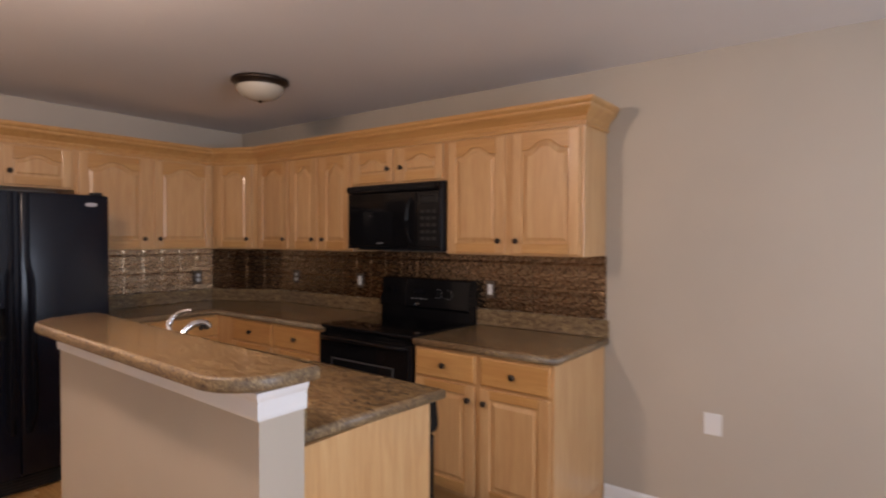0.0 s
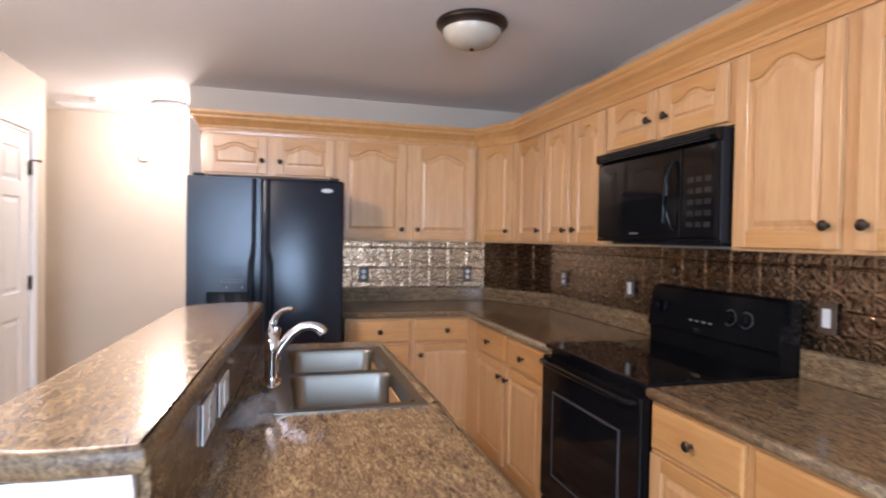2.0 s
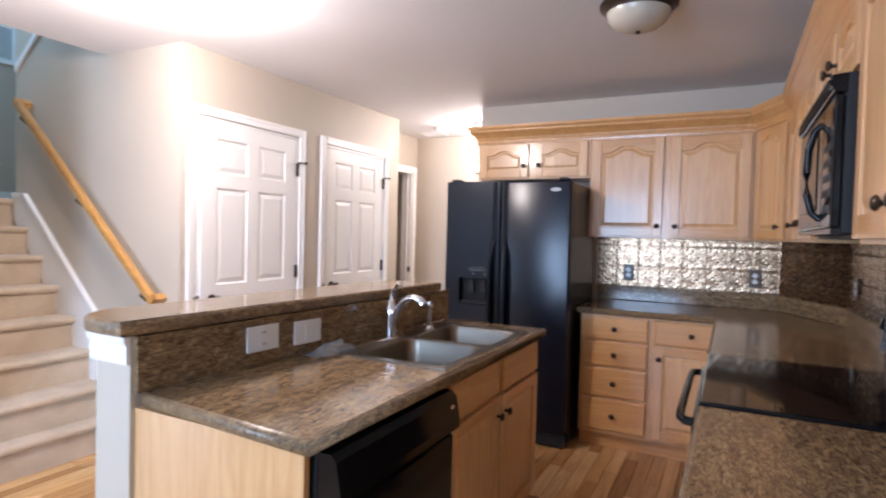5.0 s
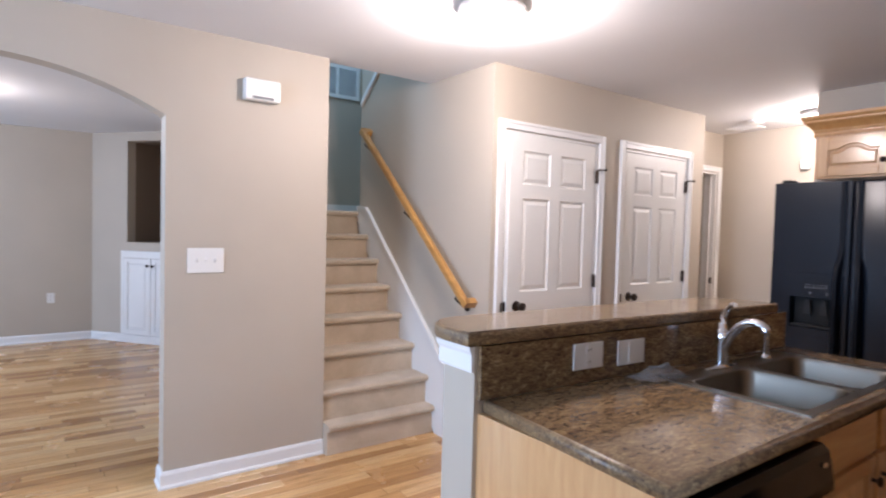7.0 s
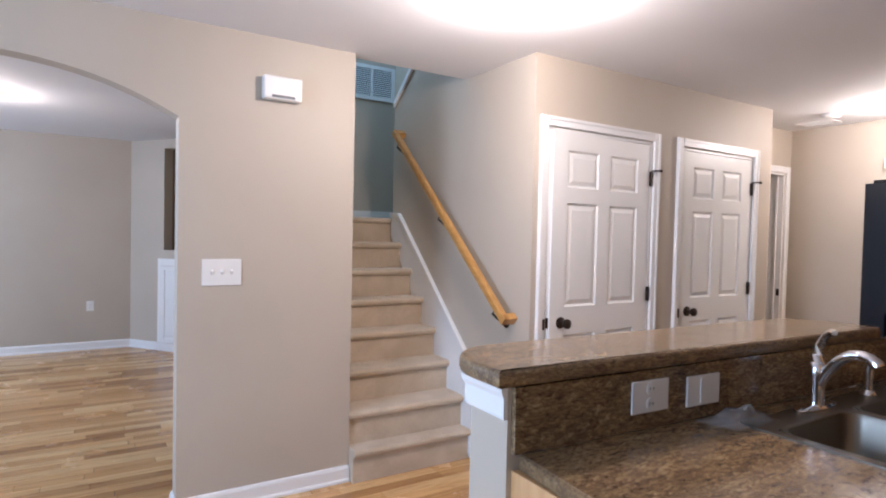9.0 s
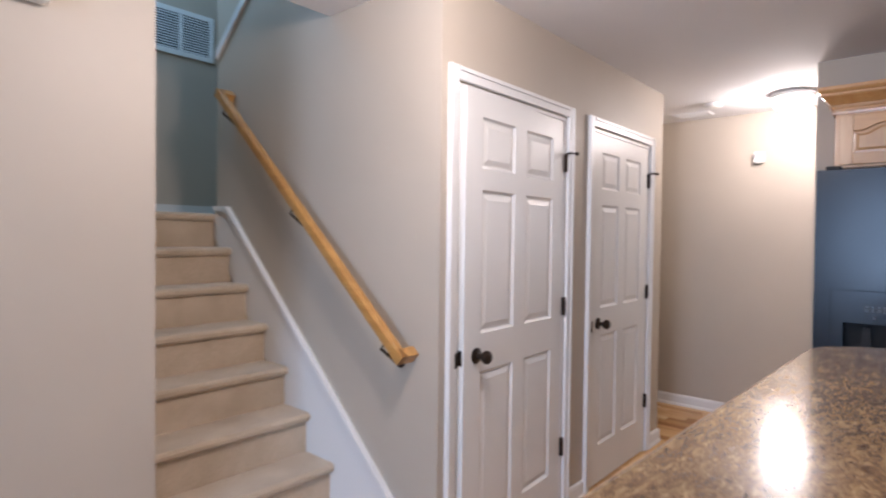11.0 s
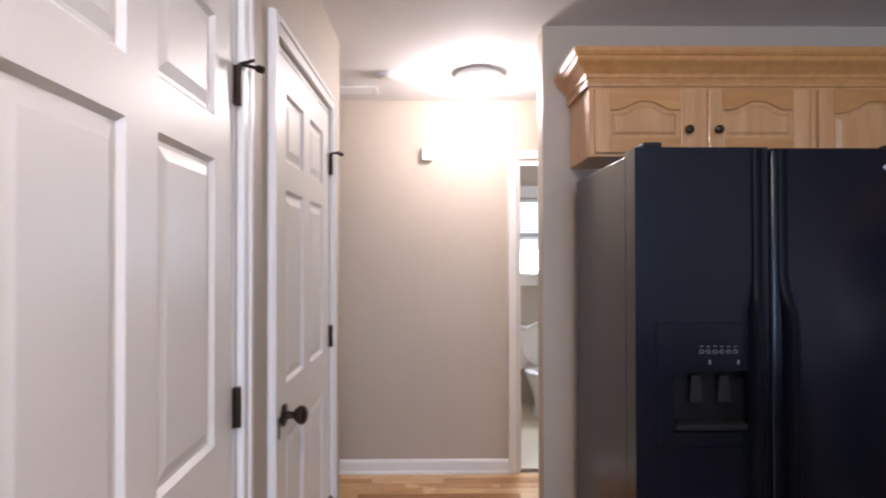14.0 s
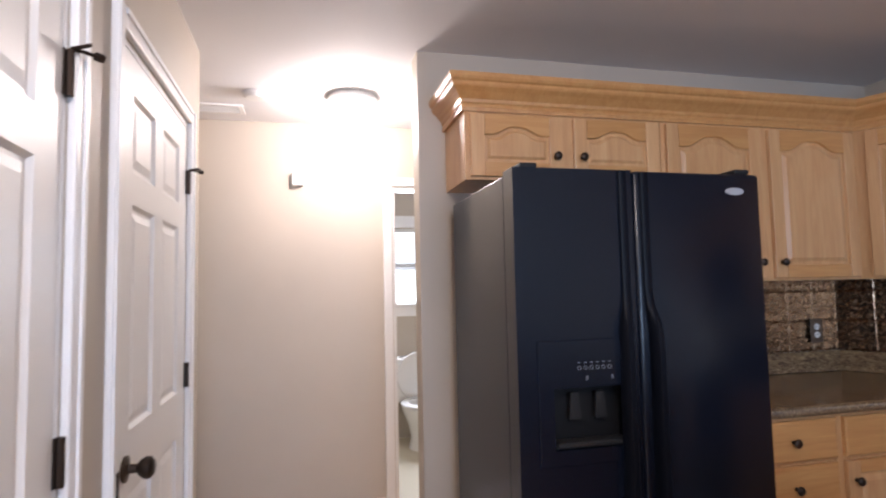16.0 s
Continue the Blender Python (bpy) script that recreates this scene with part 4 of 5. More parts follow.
plate(pose(-2.845, YN - 0.014, 1.145), 0.07, 0.11, "white rocker switch in a bronze plate on the backsplash", "switch", ["rocker"], BRONZEPLATE)
plate(pose(-3.60, YN - 0.014, 1.142), 0.07, 0.11, "white outlet in a bronze plate on the backsplash", "outlet", ["outlet"], BRONZEPLATE)
for y in (1.907, 2.725):
    plate(pose(XW + 0.014, y, 1.12, 0, 0, 90), 0.075, 0.12, "white outlet in a bronze plate on the backsplash", "outlet", ["outlet"], BRONZEPLATE)
plate(pose(-0.16, -5.449, 0.50, 0, 0, 180), 0.075, 0.115, "white outlet low on the living room wall", "outlet", ["outlet"])
# door chime and small hall box
ch = thing("door_chime", pose(-1.034, YS + 0.001, 2.152, 0, 0, 180), "white plastic door chime box high on the wall", "door chime")
bm = bmesh.new()
bx(bm, -0.10, -0.055, -0.06, 0.10, 0, 0.06, 0.010, 2)
part("cover", bm, PLASTIC, ch)
part("grille", boxes((-0.06, -0.057, -0.052, 0.06, -0.055, -0.038)), GREYPRINT, ch)
hb = thing("sensor_box", pose(XH + 0.001, 0.165, 2.062, 0, 0, 90), "small white sensor box on the hall wall", "sensor")
bm = bmesh.new()
bx(bm, -0.035, -0.045, -0.04, 0.035, 0, 0.045, 0.008, 2)
part("cover", bm, PLASTIC, hb)


# ---- doors ----
def panel_leaf(w, h, parent, name="leaf"):
    """A six-panel leaf; hinge edge at x=0, face to -y, thickness behind."""
    st, mid = 0.115, 0.10
    xs = [st, (w - mid) / 2, (w + mid) / 2, w - st]
    zr = [0.22, 0.855, 1.012, 1.602, 1.690, 1.90]
    bm = bmesh.new()
    t = 0.035
    for x0, x1 in ((0, xs[0]), (xs[1], xs[2]), (xs[3], w)):
        bx(bm, x0, 0, 0, x1, t, h)
    for x0, x1 in ((xs[0], xs[1]), (xs[2], xs[3])):
        for z0, z1 in ((0, zr[0]), (zr[1], zr[2]), (zr[3], zr[4]), (zr[5], h)):
            bx(bm, x0, 0, z0, x1, t, z1)
    leaf = part(name, bm, DOORWHITE, parent)
    for x0, x1 in ((xs[0], xs[1]), (xs[2], xs[3])):
        for z0, z1 in ((zr[0], zr[1]), (zr[2], zr[3]), (zr[4], zr[5])):
            bm = bmesh.new()
            r = lambda d, y: [(x0 + d, y, z0 + d), (x1 - d, y, z0 + d), (x1 - d, y, z1 - d), (x0 + d, y, z1 - d)]
            loop_faces(bm, [r(0, 0.0), r(0.010, 0.010), r(0.018, 0.010), r(0.040, 0.003), r(0.042, 0.003)])
            part("panel", bm, DOORWHITE, leaf)
    return leaf


def casing(parent, w, h, cw=0.06):
    """Casing and jamb round an opening 0..w, face to -y."""
    for nm, q in (("casing", (-cw, -0.018, 0, -0.005, 0, h + cw)), ("casing", (w + 0.005, -0.018, 0, w + cw, 0, h + cw)), ("casing", (-0.005, -0.018, h + 0.005, w + 0.005, 0, h + cw))):
        bm = bmesh.new()
        bx(bm, *q, bev=0.004, seg=2)
        horizontal = q[3] - q[0] > 0.2
        if horizontal:
            bx(bm, q[0], -0.023, h + cw - 0.020, q[3], -0.018, h + cw - 0.004)
        else:
            lo = q[0] + 0.004 if q[0] < 0 else q[3] - 0.020
            bx(bm, lo, -0.023, 0, lo + 0.016, -0.018, h + cw - 0.004)
        part(nm, bm, TRIM, parent)
    part("jamb", boxes((0, 0, 0, 0.015, TH, h), (w - 0.015, 0, 0, w, TH, h), (0.015, 0, h - 0.015, w - 0.015, TH, h), (0.015, 0.045, 0, 0.027, 0.06, h - 0.015), (w - 0.027, 0.045, 0, w - 0.015, 0.06, h - 0.015)), TRIM, parent)


def closet_door(name, x0, x1, ajar, label):
    w = x1 - x0
    t = thing(name, pose(x1, YD, 0, 0, 0, 180), label, "door", "", "structure")   # local x runs to -x
    casing(t, w, DOORTOP)
    lw = w - 0.036
    leaf = panel_leaf(lw, DOORTOP - 0.03, t)
    # hinged at the far side (local x = w)
    leaf.matrix_basis = pose(w - 0.018, 0.0, 0.010, 0, 0, ajar) @ pose(-lw, 0, 0)
    bm = bmesh.new()
    lathe(bm, [(0, 0), (0.033, 0), (0.033, 0.006), (0.012, 0.012), (0.011, 0.030), (0.020, 0.038), (0.028, 0.050), (0.027, 0.062), (0.018, 0.070), (0, 0.072)], 20, pose(0.085, 0, 0.925, 90))
    part("knob", bm, BRONZE, leaf, "round dark bronze door knob", True)
    part("latch_plate", boxes((-0.0025, 0.008, 0.895, 0.0, 0.030, 0.955)), BRONZE, leaf)
    part("strike_plate", boxes((-0.019, -0.0205, 0.90, -0.004, -0.018, 0.96), (0.0155, 0.004, 0.90, 0.018, 0.03, 0.96)), BRONZE, t)
    for z in (0.345, 1.07, 1.80):
        bm = bmesh.new()
        cyl(bm, (w - 0.012, -0.010, z - 0.045), (w - 0.012, -0.010, z + 0.045), 0.0075, n=10)
        bx(bm, w - 0.024, -0.004, z - 0.045, w - 0.002, -0.001, z + 0.045)
        h = part("hinge", bm, BRONZE, t, "dark bronze hinge")
        if z > 1.7:
            bm = bmesh.new()
            tube(bm, [(w - 0.012, -0.012, z + 0.048), (w + 0.01, -0.030, z + 0.050), (w + 0.03, -0.045, z + 0.05)], 0.004, 8)
            tube(bm, [(w - 0.012, -0.012, z + 0.048), (w - 0.02, -0.035, z + 0.050), (w - 0.03, -0.05, z + 0.05)], 0.004, 8)
            cyl(bm, (w + 0.025, -0.042, z + 0.05), (w + 0.037, -0.050, z + 0.05), 0.009, n=10)
            part("door_stop", bm, BRONZE, h, "hinge-pin door stop")
    return t


closet_door("door_1", D1[0], D1[1], 2.2, "white six-panel closet door standing slightly ajar")
closet_door("door_2", D2[0], D2[1], 0.0, "white six-panel closet door, shut")
dw3 = thing("door_3", pose(-4.72, YH, 0, 0, 0, 180), "white cased doorway to a side room, door open", "door", "", "structure")
casing(dw3, 0.78, DOORTOP)
leaf = panel_leaf(0.74, 2.0, dw3)
leaf.matrix_basis = pose(0.02, 0.14, 0.01, 0, 0, 80)
part("strike_plate", boxes((0.7625, 0.004, 0.93, 0.765, 0.03, 0.99)), BRONZE, dw3)
dw4 = thing("door_4", pose(XH, 0.75, 0, 0, 0, 90), "white cased open doorway to the bathroom", "door", "", "structure")
casing(dw4, 0.76, DOORTOP)


# ---- baseboards ----
def baseboard(pts):
    bm = bmesh.new()
    moulding(bm, pts, [(0.0, 0.0), (0.022, 0.0), (0.022, 0.012), (0.014, 0.022), (0.014, 0.075), (0.009, 0.088), (0.004, 0.092), (0.0, 0.092)])
    solid("baseboard", bm, TRIM, "white painted baseboard along the wall", "baseboard")


baseboard([(2.59, YN), (-0.925, YN)][::-1])
baseboard([(AX0, YS - TH), (AX0, YS), (XS0, YS)])
baseboard([(AX1, YS), (2.59, YS)][::-1])
baseboard([(XD0, -0.62), (XD0, YD), (D1[1] + 0.062, YD)])
baseboard([(D1[0] - 0.062, YD), (D2[1] + 0.062, YD)])
baseboard([(D2[0] - 0.062, YD), (XD1, YD), (XD1, YH), (-4.66, YH)])
baseboard([(XH, YH), (XH, 0.688)])
baseboard([(XW - TH, 1.74), (XW - TH, YF), (XW, YF), (XW, 0.775)])
baseboard([(2.98, -5.45), (-0.56, -5.45), (-1.36, -4.43)])

# ---- stairs ----
stairs = thing("staircase", (0, 0, 0), "beige carpeted stairs rising between two walls", "stairs")
RIS, TRD, SY = 0.192, 0.183, -0.655
for k in range(1, 9):
    y0, z1 = (SY - (k - 1) * TRD) if k > 1 else -0.75, k * RIS
    back = SY - k * TRD - 0.03 if k < 8 else -2.995
    bm = bmesh.new()
    zl = 0.0 if k < 4 else z1 - RIS
    prof = [(y0 - 0.03, zl), (y0 - 0.03, z1 - 0.045), (y0 - 0.012, z1 - 0.042), (y0, z1 - 0.030), (y0 + 0.002, z1 - 0.015), (y0 - 0.008, z1 - 0.003), (y0 - 0.022, z1), (back, z1), (back, zl)]
    x0, x1 = XD0 + 0.002, XS0 - 0.002
    prism(bm, prof, x0, x1, "x")
    part("step", bm, CARPET, stairs)
part("landing", boxes((-3.87, -2.99, 1.32, XD0 - 0.0, -1.955, 1.535)), CARPET, stairs)
bm = bmesh.new()
sk = [(-0.40, 0.0), (-0.40, 0.268), (-1.80, 1.567), (-1.945, 1.575), (-1.945, 1.40), (-0.75, 0.0)]
prism(bm, sk, XD0 + 0.001, XD0 + 0.018, "x")
solid("trim_stair_skirt", bm, TRIM, "white painted sloped skirt board beside the stairs", "skirt board")
bm = bmesh.new()
prism(bm, [(-0.398, 0.245), (-0.398, 0.272), (-1.80, 1.572), (-1.945, 1.580), (-1.945, 1.552), (-1.81, 1.544)], XD0 + 0.001, XD0 + 0.030, "x")
solid("trim_skirt_cap", bm, TRIM, "white moulded cap along the stair skirt board", "trim")
solid("baseboard_landing", boxes((-3.87, -2.999, 1.537, -1.50, -2.985, 1.627)), TRIM, "white baseboard on the landing wall", "baseboard")
hr = thing("handrail", (0, 0, 0), "honey-coloured wooden handrail on dark brackets", "handrail")
RX = XD0 + 0.075
A, B = Vector((RX, -0.352, 0.935)), Vector((RX, -1.79, 2.195))
bm = bmesh.new()
dirv = (B - A).normalized()
up = Vector((0, -dirv.z, dirv.y)) * -1 if dirv.y > 0 else Vector((0, dirv.z, -dirv.y))
if up.z < 0:
    up = -up
sec = [(-0.016, -0.024), (0.016, -0.024), (0.019, -0.008), (0.019, 0.014), (0.012, 0.024), (-0.012, 0.024), (-0.019, 0.014), (-0.019, -0.008)]
rings = loop_faces(bm, [[tuple(p + Vector((1, 0, 0)) * a + up * c) for a, c in sec] for p in (A, B)])
bm.faces.new(rings[0][::-1])
part("rail", bm, OAKRAIL, hr)
for e, s in ((A, 1), (B, -1)):
    bm = bmesh.new()
    rings = loop_faces(bm, [[(x, e.y + (up * c + dirv * q * s).y, e.z + (up * c + dirv * q * s).z) for q, c in ((0.0, -0.024), (0.042, -0.024), (0.042, 0.024), (0.0, 0.024))] for x in (RX + 0.0185, XD0 + 0.002)])
    bm.faces.new(rings[0][::-1])
    part("wall_return", bm, OAKRAIL, hr)
for f_ in (0.06, 0.5, 0.94):
    p = A.lerp(B, f_)
    bm = bmesh.new()
    tube(bm, [tuple(p - up * 0.024), tuple(p - up * 0.06), (XD0 + 0.03, p.y, p.z - 0.10), (XD0 + 0.002, p.y, p.z - 0.10)], 0.007, 8)
    lathe(bm, [(0, 0), (0.028, 0), (0.028, 0.005), (0, 0.007)], 14, pose(XD0 + 0.001, p.y, p.z - 0.10, 0, 90))
    part("bracket", bm, BRONZE, hr, "dark bronze wall bracket")
gr = thing("return_air_grille", pose(-2.512, -2.999, 2.885, 0, 0, 180), "white louvred return air grille high on the wall", "air grille")
part("frame", boxes((-0.25, -0.012, -0.168, 0.25, 0, -0.133), (-0.25, -0.012, 0.133, 0.25, 0, 0.168), (-0.25, -0.012, -0.133, -0.215, 0, 0.133), (0.215, -0.012, -0.133, 0.25, 0, 0.133), (-0.012, -0.012, -0.133, 0.012, 0, 0.133)), TRIM, gr)
# flat near-black sheet: the duct's shade is painted in behind the louvres
part("backing", boxes((-0.215, -0.003, -0.133, 0.215, -0.001, 0.133)), DARKCAVITY, gr)
for i in range(14):
    for s in (0, 1):
        bm = bmesh.new()
        x0 = 0.012 + s * -0.227
        prism(bm, [(-0.011, -0.129 + i * 0.0188), (-0.004, -0.119 + i * 0.0188), (-0.003, -0.119 + i * 0.0188), (-0.010, -0.129 + i * 0.0188)], x0, x0 + 0.203, "x")
        part("louvre", bm, TRIM, gr)
bm = bmesh.new()
prism(bm, [(-1.94, 2.42), (-1.94, 2.47), (-1.60, 2.74), (-1.60, 2.69)], XD0 + 0.001, XD0 + 0.016, "x")
solid("trim_stair_upper", bm, TRIM, "white sloped trim board high in the stairwell", "trim")


# ---- lamps ----
def dome_lamp(x, y, on, r=0.165, label=""):
    t = thing("ceiling_lamp", pose(x, y, CEIL) @ Matrix.Diagonal((1, 1, 1.0 if on else 0.84, 1)), label, "ceiling lamp")
    rim = [(0.0, -0.002), (r, -0.002), (r + 0.004, -0.012), (r + 0.002, -0.024), (r - 0.018, -0.040), (r - 0.022, -0.055), (r - 0.030, -0.055), (r - 0.03, -0.01), (0.0, -0.01)]
    bowl = [(r - 0.026, -0.050), (r - 0.029, -0.072), (r - 0.043, -0.100), (r - 0.072, -0.127), (r - 0.115, -0.145), (0.0, -0.150)]
    if on:
        rim = [(0.0, -0.002), (r - 0.010, -0.002), (r - 0.002, -0.012), (r + 0.002, -0.024), (r, -0.036), (r - 0.006, -0.041), (r - 0.012, -0.041), (r - 0.014, -0.012), (0.0, -0.012)]
        bowl = [(r - 0.013, -0.038), (r - 0.014, -0.052), (r - 0.022, -0.076), (r - 0.042, -0.102), (r - 0.075, -0.122), (r - 0.11, -0.132), (0.0, -0.136)]
    bm = bmesh.new()
    lathe(bm, rim, 36)
    part("rim", bm, NICKEL if on else BRONZE, t, "", True)
    bm = bmesh.new()
    lathe(bm, bowl, 36)
    sh = part("shade", bm, SHADE_ON if on else SHADE_OFF, t, "lit frosted glass bowl" if on else "unlit alabaster glass bowl", True)
    sh.visible_shadow = not on
    if not on:
        bm = bmesh.new()
        lathe(bm, [(0.0, -0.149), (0.010, -0.150), (0.012, -0.157), (0.006, -0.164), (0.0, -0.166)], 14)
        part("finial", bm, BRONZE, t, "", True)


dome_lamp(-2.70, 2.167, False, label="unlit dome ceiling lamp with a dark bronze rim")
dome_lamp(-1.68, 0.39, True, 0.155, label="lit dome ceiling lamp with a brushed metal rim")
dome_lamp(-5.05, 0.462, True, 0.135, label="lit dome ceiling lamp in the hall")
dome_lamp(0.56, -3.30, True, 0.15, label="lit dome ceiling lamp in the living room")
sm = thing("smoke_detector", (-5.07, -0.045, CEIL), "round white smoke detector on the hall ceiling", "smoke detector")
bm = bmesh.new()
lathe(bm, [(0, -0.001), (0.065, -0.001), (0.065, -0.018), (0.05, -0.032), (0, -0.034)], 24)
part("cover", bm, PLASTIC, sm, "", True)
vt = thing("ceiling_vent", (-5.36, -0.27, CEIL), "white louvred supply vent on the hall ceiling", "ceiling vent")
part("frame", boxes((-0.08, -0.14, -0.010, 0.08, -0.115, -0.001), (-0.08, 0.115, -0.010, 0.08, 0.14, -0.001), (-0.08, -0.115, -0.010, -0.055, 0.115, -0.001), (0.055, -0.115, -0.010, 0.08, 0.115, -0.001)), TRIM, vt)
# no duct is modelled, a near-black sheet gives its dark above the slats
part("backing", boxes((-0.055, -0.115, -0.003, 0.055, 0.115, -0.001)), DARKCAVITY, vt)
for i in range(6):
    part("slat", boxes((-0.048 + i * 0.018, -0.115, -0.009, -0.043 + i * 0.018, 0.115, -0.003)), TRIM, vt)

# ---- bathroom ----
bw = thing("window_1", pose(-7.3, 1.27, 1.595, 0, 0, 90), "bright bathroom window with white blinds", "window", "", "structure")
part("frame", boxes((-0.42, -0.02, -0.355, -0.35, 0, 0.47), (0.35, -0.02, -0.355, 0.42, 0, 0.47), (-0.35, -0.02, 0.36, 0.35, 0, 0.47)), TRIM, bw)
part("apron", boxes((-0.40, -0.018, -0.475, 0.40, 0, -0.388)), TRIM, bw)
part("sill", boxes((-0.44, -0.05, -0.386, 0.44, 0.0, -0.357), bev=0.003), TRIM, bw)
part("pane", boxes((-0.35, 0.06, -0.355, 0.35, 0.065, 0.355)), GLASS, bw).visible_shadow = False
part("meeting_rail", boxes((-0.35, 0.045, -0.02, 0.35, 0.059, 0.02)), TRIM, bw)
part("head_rail", boxes((-0.345, 0.008, 0.315, 0.345, 0.044, 0.353)), PLASTIC, bw)
bm = bmesh.new()
prism(bm, [(0.014, -0.010), (0.040, 0.008), (0.0405, 0.0095), (0.0145, -0.0085)], -0.345, 0.345, "x")
slat = mesh_of(bm, "blind_slat", PLASTIC)
for i in range(24):
    s = new("blind_slat", slat)
    s.parent = bw
    s.location = (0, 0, -0.335 + i * 0.0275)
# emissive panel added beyond the pane, in place of a bright sky
part("sky_panel", boxes((-0.6, 1.2, -0.8, 0.6, 1.21, 0.8)), glow("sky_panel_glow", (0.80, 0.93, 1.0), 2.6), bw, "glowing panel standing in for the bright sky outside")
to = thing("toilet", pose(-6.94, 1.18, 0, 0, 0, 90), "white porcelain toilet with a raised lid", "toilet")
bm = bmesh.new()
lp = []
for z, rx, ry, ox in ((0.0, 0.11, 0.16, 0.0), (0.10, 0.09, 0.13, 0.0), (0.22, 0.12, 0.15, 0.03), (0.34, 0.175, 0.22, 0.08), (0.385, 0.185, 0.235, 0.09), (0.385, 0.13, 0.18, 0.09), (0.30, 0.10, 0.13, 0.08), (0.22, 0.04, 0.05, 0.06)):
    lp.append([(rx * math.cos(2 * math.pi * i / 24), oy, z) for i in range(24) for oy in [ry * math.sin(2 * math.pi * i / 24) - ox]])
rings = loop_faces(bm, lp)
bm.faces.new(rings[0][::-1])
part("bowl", bm, PORCELAIN, to, "", True)
bm = bmesh.new()
bx(bm, -0.24, 0.16, 0.36, 0.24, 0.34, 0.72, 0.02, 3)
tank = part("tank", bm, PORCELAIN, to, "", True)
bm = bmesh.new()
bx(bm, -0.25, 0.15, 0.722, 0.25, 0.35, 0.755, 0.01, 2)
part("tank_lid", bm, PORCELAIN, to, "", True)
bm = bmesh.new()
lathe(bm, [(0, 0), (0.185, 0), (0.19, 0.01), (0.185, 0.02), (0, 0.022)], 28, pose(0, 0.135, 0.60, 98) @ Matrix.Diagonal((1, 1.15, 1, 1)))
part("lid", bm, PORCELAIN, to, "raised white toilet lid", True)
bm = bmesh.new()
lathe(bm, [(0.12, 0.39), (0.185, 0.39), (0.19, 0.40), (0.18, 0.408), (0.125, 0.408), (0.12, 0.39)], 28, pose(0, -0.09, 0) @ Matrix.Diagonal((1, 1.25, 1, 1)))
part("seat", bm, PORCELAIN, to, "", True)

# ---- living room corner ----
CL, NE = 1.293, 0.785
dc = pose(-1.36, -4.43, 0, 0, 0, -51.9)      # local x runs along the angled wall, its face looks to +y
bm = bmesh.new()
bx(bm, 0, -0.12, 0, 0.04, 0.0, CEIL)
bx(bm, NE, -0.12, 0, CL, 0.0, CEIL)
bx(bm, 0.04, -0.12, 2.32, NE, 0.0, CEIL)
bx(bm, 0.04, -0.12, 0, NE, 0.0, 1.16)
wall_angle = solid("wall_living_corner", bm, WALL, "angled greige corner wall with a recessed niche", "wall")
wall_angle.matrix_basis = dc
nb = boxes((0.04, -0.60, 1.13, NE, -0.58, 2.35), (0.02, -0.60, 1.13, 0.04, -0.12, 2.35), (NE, -0.60, 1.13, NE + 0.02, -0.12, 2.35), (0.04, -0.58, 2.32, NE, -0.12, 2.34), (0.04, -0.58, 1.13, NE, -0.12, 1.16))
solid("wall_niche", nb, NICHE, "dark brown painted niche in the corner wall", "niche").matrix_basis = dc
mc = thing("media_cabinet", dc @ pose(0.855, 0.001, 0.0, 0, 0, 180), "white built-in cabinet below the corner niche", "cabinet")
part("frame", boxes((0, -0.026, 0.0, 0.85, 0, 0.09), (0, -0.016, 0.98, 0.85, 0, 1.06), (0, -0.016, 0.09, 0.04, 0, 0.98), (0.81, -0.016, 0.09, 0.85, 0, 0.98), bev=0.001), TRIM, mc)
for i in range(2):
    d = panel_door("door", 0.375, 0.88, False, mc, (TRIM, TRIM))
    d.location = (0.045 + i * 0.385, -0.001, 0.095)
    knob(d, 0.345 if i == 0 else 0.03, -0.02, 0.80)


# ---- pressed tin backsplash ----
def tin_height(a, c):
    """Relief of one pressed square: a raised seam, double arcs round each corner, a corner leaf and a small flower."""
    da, dc_ = min(a, 1 - a), min(c, 1 - c)
    h = 0.9 * math.exp(-(da / 0.022) ** 2) - 0.7 * math.exp(-(dc_ / 0.018) ** 2) + 0.5 * math.exp(-((dc_ - 0.045) / 0.018) ** 2)
    field = min(1.0, da / 0.06) * min(1.0, dc_ / 0.07)
    rc, ang = math.hypot(da, dc_), math.atan2(dc_, da)
    m = 0.75 * math.exp(-((rc - 0.46) / 0.024) ** 2) + 0.55 * math.exp(-((rc - 0.37) / 0.020) ** 2)
    m += 0.8 * math.sin(2 * ang) ** 6 * math.exp(-((rc - 0.20) / 0.07) ** 2)
    u, v_ = a - 0.5, c - 0.5
    rr, th = math.hypot(u, v_), math.atan2(v_, u)
    m += 0.9 * abs(math.cos(2 * th)) ** 3 * math.exp(-((rr - 0.12) / 0.05) ** 2) + 0.6 * math.exp(-(rr / 0.04) ** 2)
    return 0.0025 * (h + m * field)


def tin_mesh(w, h, frac):
    n, k = 34, max(4, round(34 * frac))
    bm = bmesh.new()
    g = [[bm.verts.new((w * i / n, -0.004 - tin_height(i / n, frac * j / k), h * frac * j / k)) for i in range(n + 1)] for j in range(k + 1)]
    for j in range(k):
        for i in range(n):
            bm.faces.new((g[j][i], g[j][i + 1], g[j + 1][i + 1], g[j + 1][i]))
    return mesh_of(bm, "tin_tile", TIN, True)


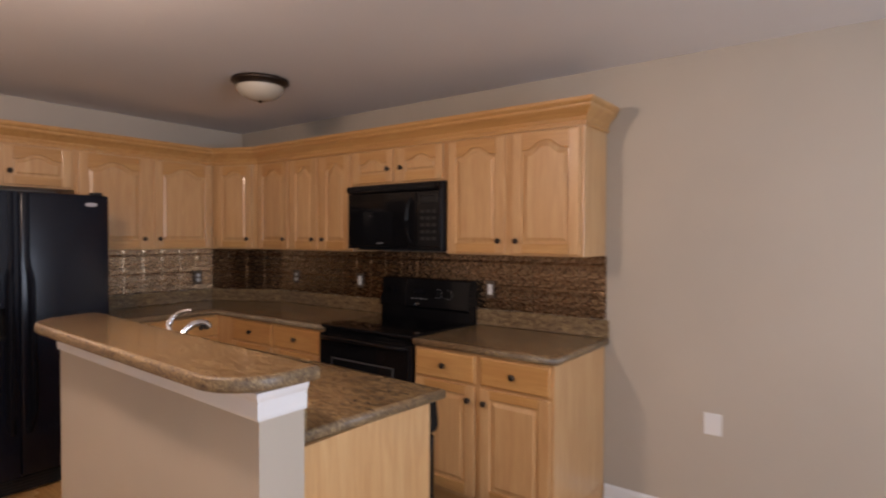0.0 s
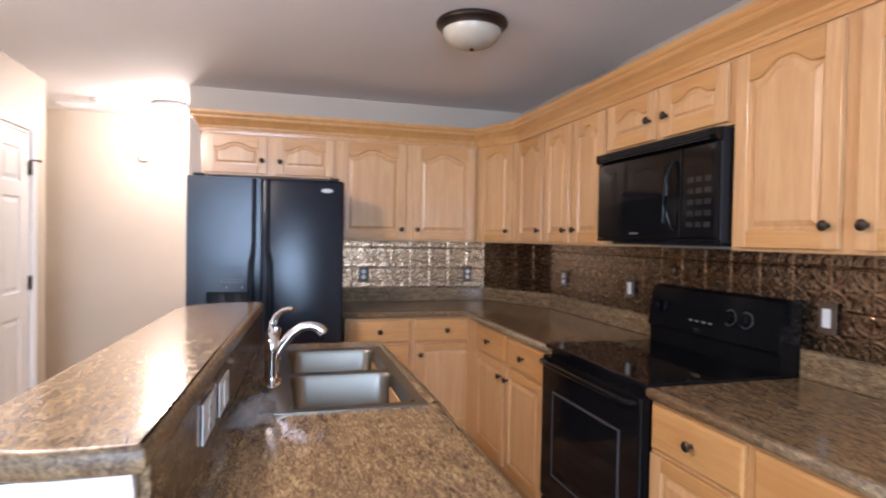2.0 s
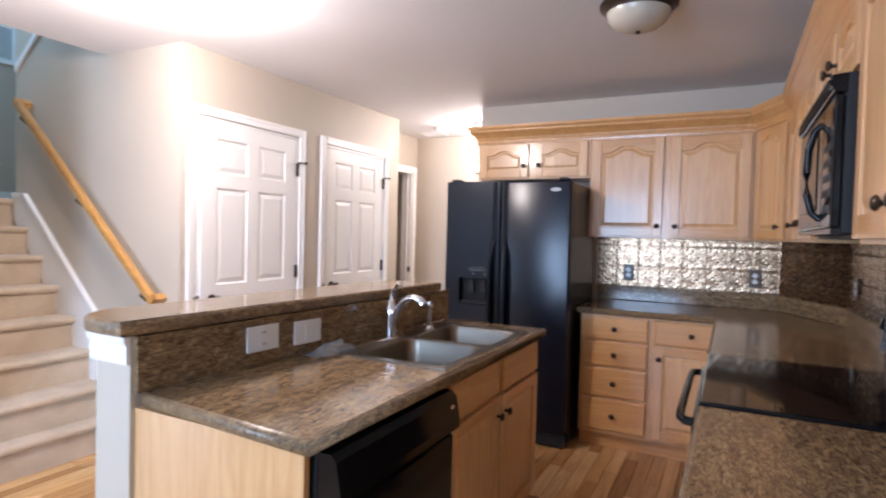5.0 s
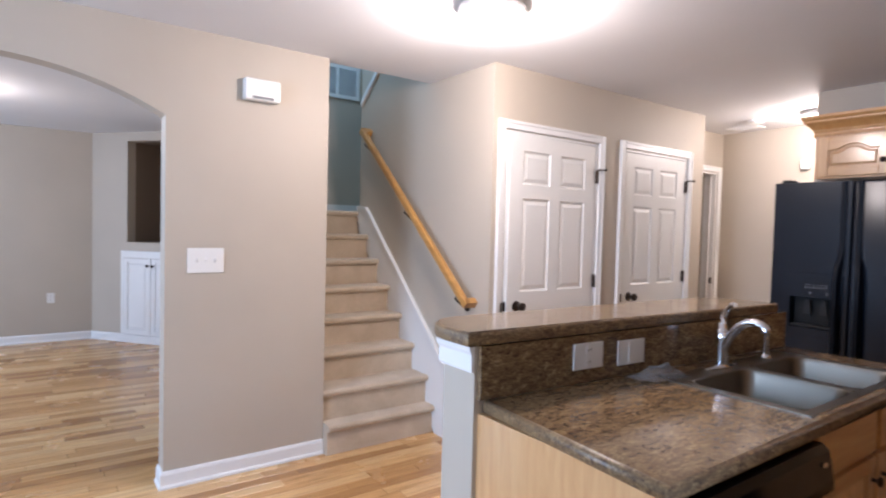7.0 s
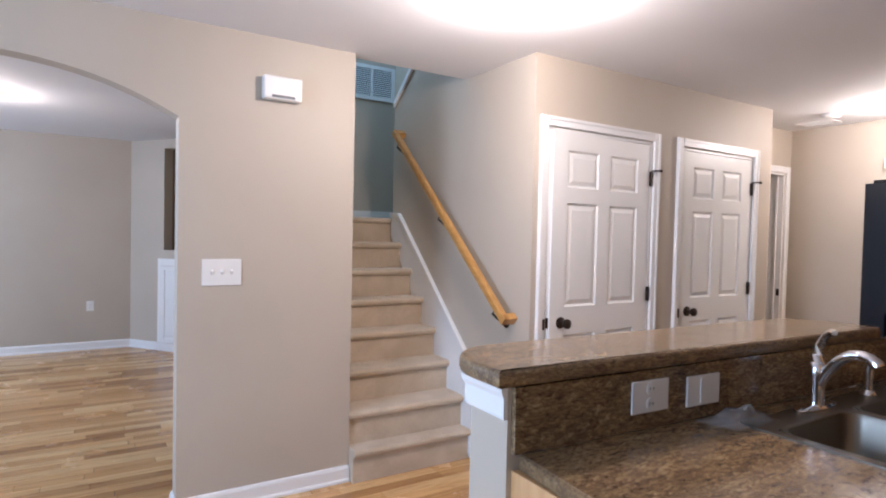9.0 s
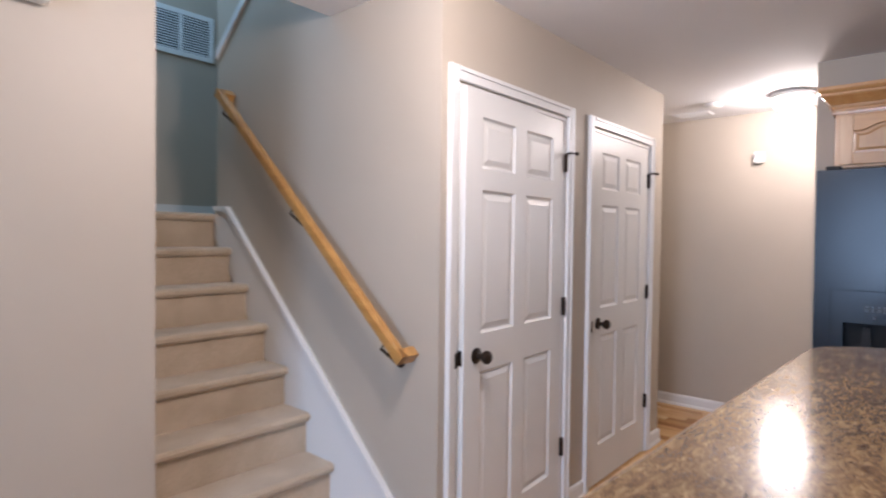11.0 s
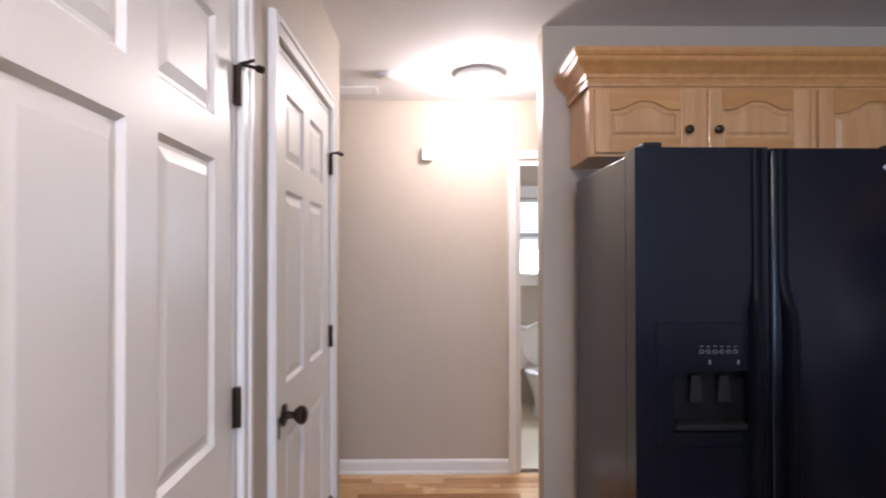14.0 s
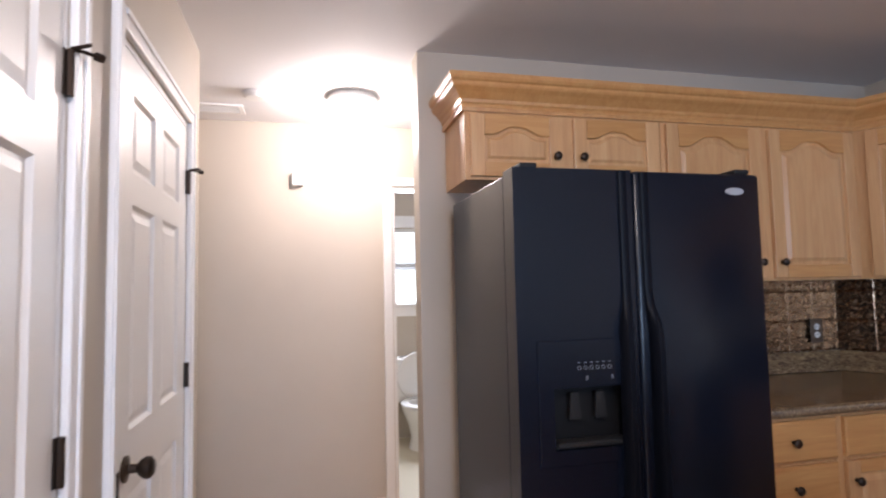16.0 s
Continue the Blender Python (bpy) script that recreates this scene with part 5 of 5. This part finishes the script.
def tin_run(x0, y0, x1, y1, label, z0=1.018, z1=1.374):
    d = Vector((x1 - x0, y1 - y0))
    n = max(1, round(d.length / 0.152))
    w = d.length / n
    t = thing("tin_backsplash", pose(x0, y0, z0, 0, 0, math.degrees(math.atan2(d.y, d.x))), label, "backsplash")
    part("backing", boxes((0, -0.003, 0, d.length, -0.0005, z1 - z0)), TIN, t)
    rest = (z1 - z0 - 2 * 0.152) / 0.152
    full, cut = tin_mesh(w, 0.152, 1.0), tin_mesh(w, 0.152, rest)
    for i in range(n):
        for j in range(3):
            ob = new("tin_tile", full if j < 2 else cut)
            ob.parent = t
            ob.location = (i * w, 0, j * 0.152)


tin_run(XW, 1.672, *BD0, "bronze pressed-tin backsplash beside the refrigerator")
tin_run(*BD0, *BD1, "bronze pressed-tin backsplash across the corner")
tin_run(BD1[0], YN, -0.925, YN, "bronze pressed-tin backsplash behind the range")

# ---- floor strips ----
rs = random.Random(4)
STRIP = 0.078
near, far, hall = [], [], []
j = 0
y = -6.0
while y < YN - 0.01:
    x = -4.62 - rs.random() * 0.5
    y1 = min(y + STRIP, YN)
    while x < 3.0:
        ln = rs.choice((0.32, 0.45, 0.6, 0.75, 0.95))
        a, c = x, x + ln
        x = c
        a, c = max(a, -4.60), min(c, 2.6 if y > -1 else 3.0)
        if c - a < 0.03:
            continue
        if y < -1.1 and c < -1.4:
            continue
        k = (a + c) / 2
        inner = -0.9 < y < 0.9 and -4.4 < k < -0.2
        lane = 1.7 < y < 2.5 and -3.8 < k < -1.0
        (near if (inner or lane) and len(near) < 300 else far).append((a, y, c, y1))
    y = y1


x = -5.6
while x < -4.63:
    x1 = min(x + STRIP, -4.625)
    y = -0.6 - rs.random() * 0.4
    while y < 1.75:
        ln = rs.choice((0.32, 0.45, 0.6, 0.75, 0.95))
        a, c = max(y, -0.6), min(y + ln, 1.75)
        y += ln
        if c - a > 0.03:
            hall.append((x, a, x1, c))
    x = x1
solid("trim_floor_transition", boxes((-4.624, -0.6, -0.006, -4.601, 0.69, 0.004), bev=0.0015), FLOORWOOD_HALL, "thin wood transition strip across the hall floor", "transition strip")


def strip_geo(a, y0, c, y1):
    g, t = 0.0009, 0.0018
    p = [(a + g, y0 + g, -0.007), (c - g, y0 + g, -0.007), (c - g, y1 - g, -0.007), (a + g, y1 - g, -0.007)]
    q = [(a + g, y0 + g, -t), (c - g, y0 + g, -t), (c - g, y1 - g, -t), (a + g, y1 - g, -t)]
    r = [(a + g + t, y0 + g + t, 0), (c - g - t, y0 + g + t, 0), (c - g - t, y1 - g - t, 0), (a + g + t, y1 - g - t, 0)]
    vs = p + q + r
    fs = [(8, 9, 10, 11)]
    for i in range(4):
        j2 = (i + 1) % 4
        fs += [(i, j2, 4 + j2, 4 + i), (4 + i, 4 + j2, 8 + j2, 8 + i)]
    return vs, fs


planks = thing("floor_planks", (0, 0, 0), "natural-toned wood floor strips in mixed light and dark tones", "floor", "", "structure")
hall_planks = thing("hall_floor_planks", (0, 0, 0), "natural-toned wood floor strips laid across the hall", "floor", "", "structure")
for qs, mat, owner in ((near, FLOORWOOD, planks), (hall, FLOORWOOD_HALL, hall_planks)):
    for q in qs:
        me = bpy.data.meshes.new("plank")
        vs, fs = strip_geo(*q)
        me.from_pydata(vs, [], fs)
        me.materials.append(mat)
        new("plank", me).parent = owner
V, F = [], []
for q in far:
    vs, fs = strip_geo(*q)
    o = len(V)
    V += vs
    F += [tuple(i + o for i in f) for f in fs]
me = bpy.data.meshes.new("floor_strips")
me.from_pydata(V, [], F)
me.materials.append(FLOORWOOD)
tagged(new("floor_strips", me), "natural-toned wood floor strips in mixed light and dark tones", "floor", "", "stuff")
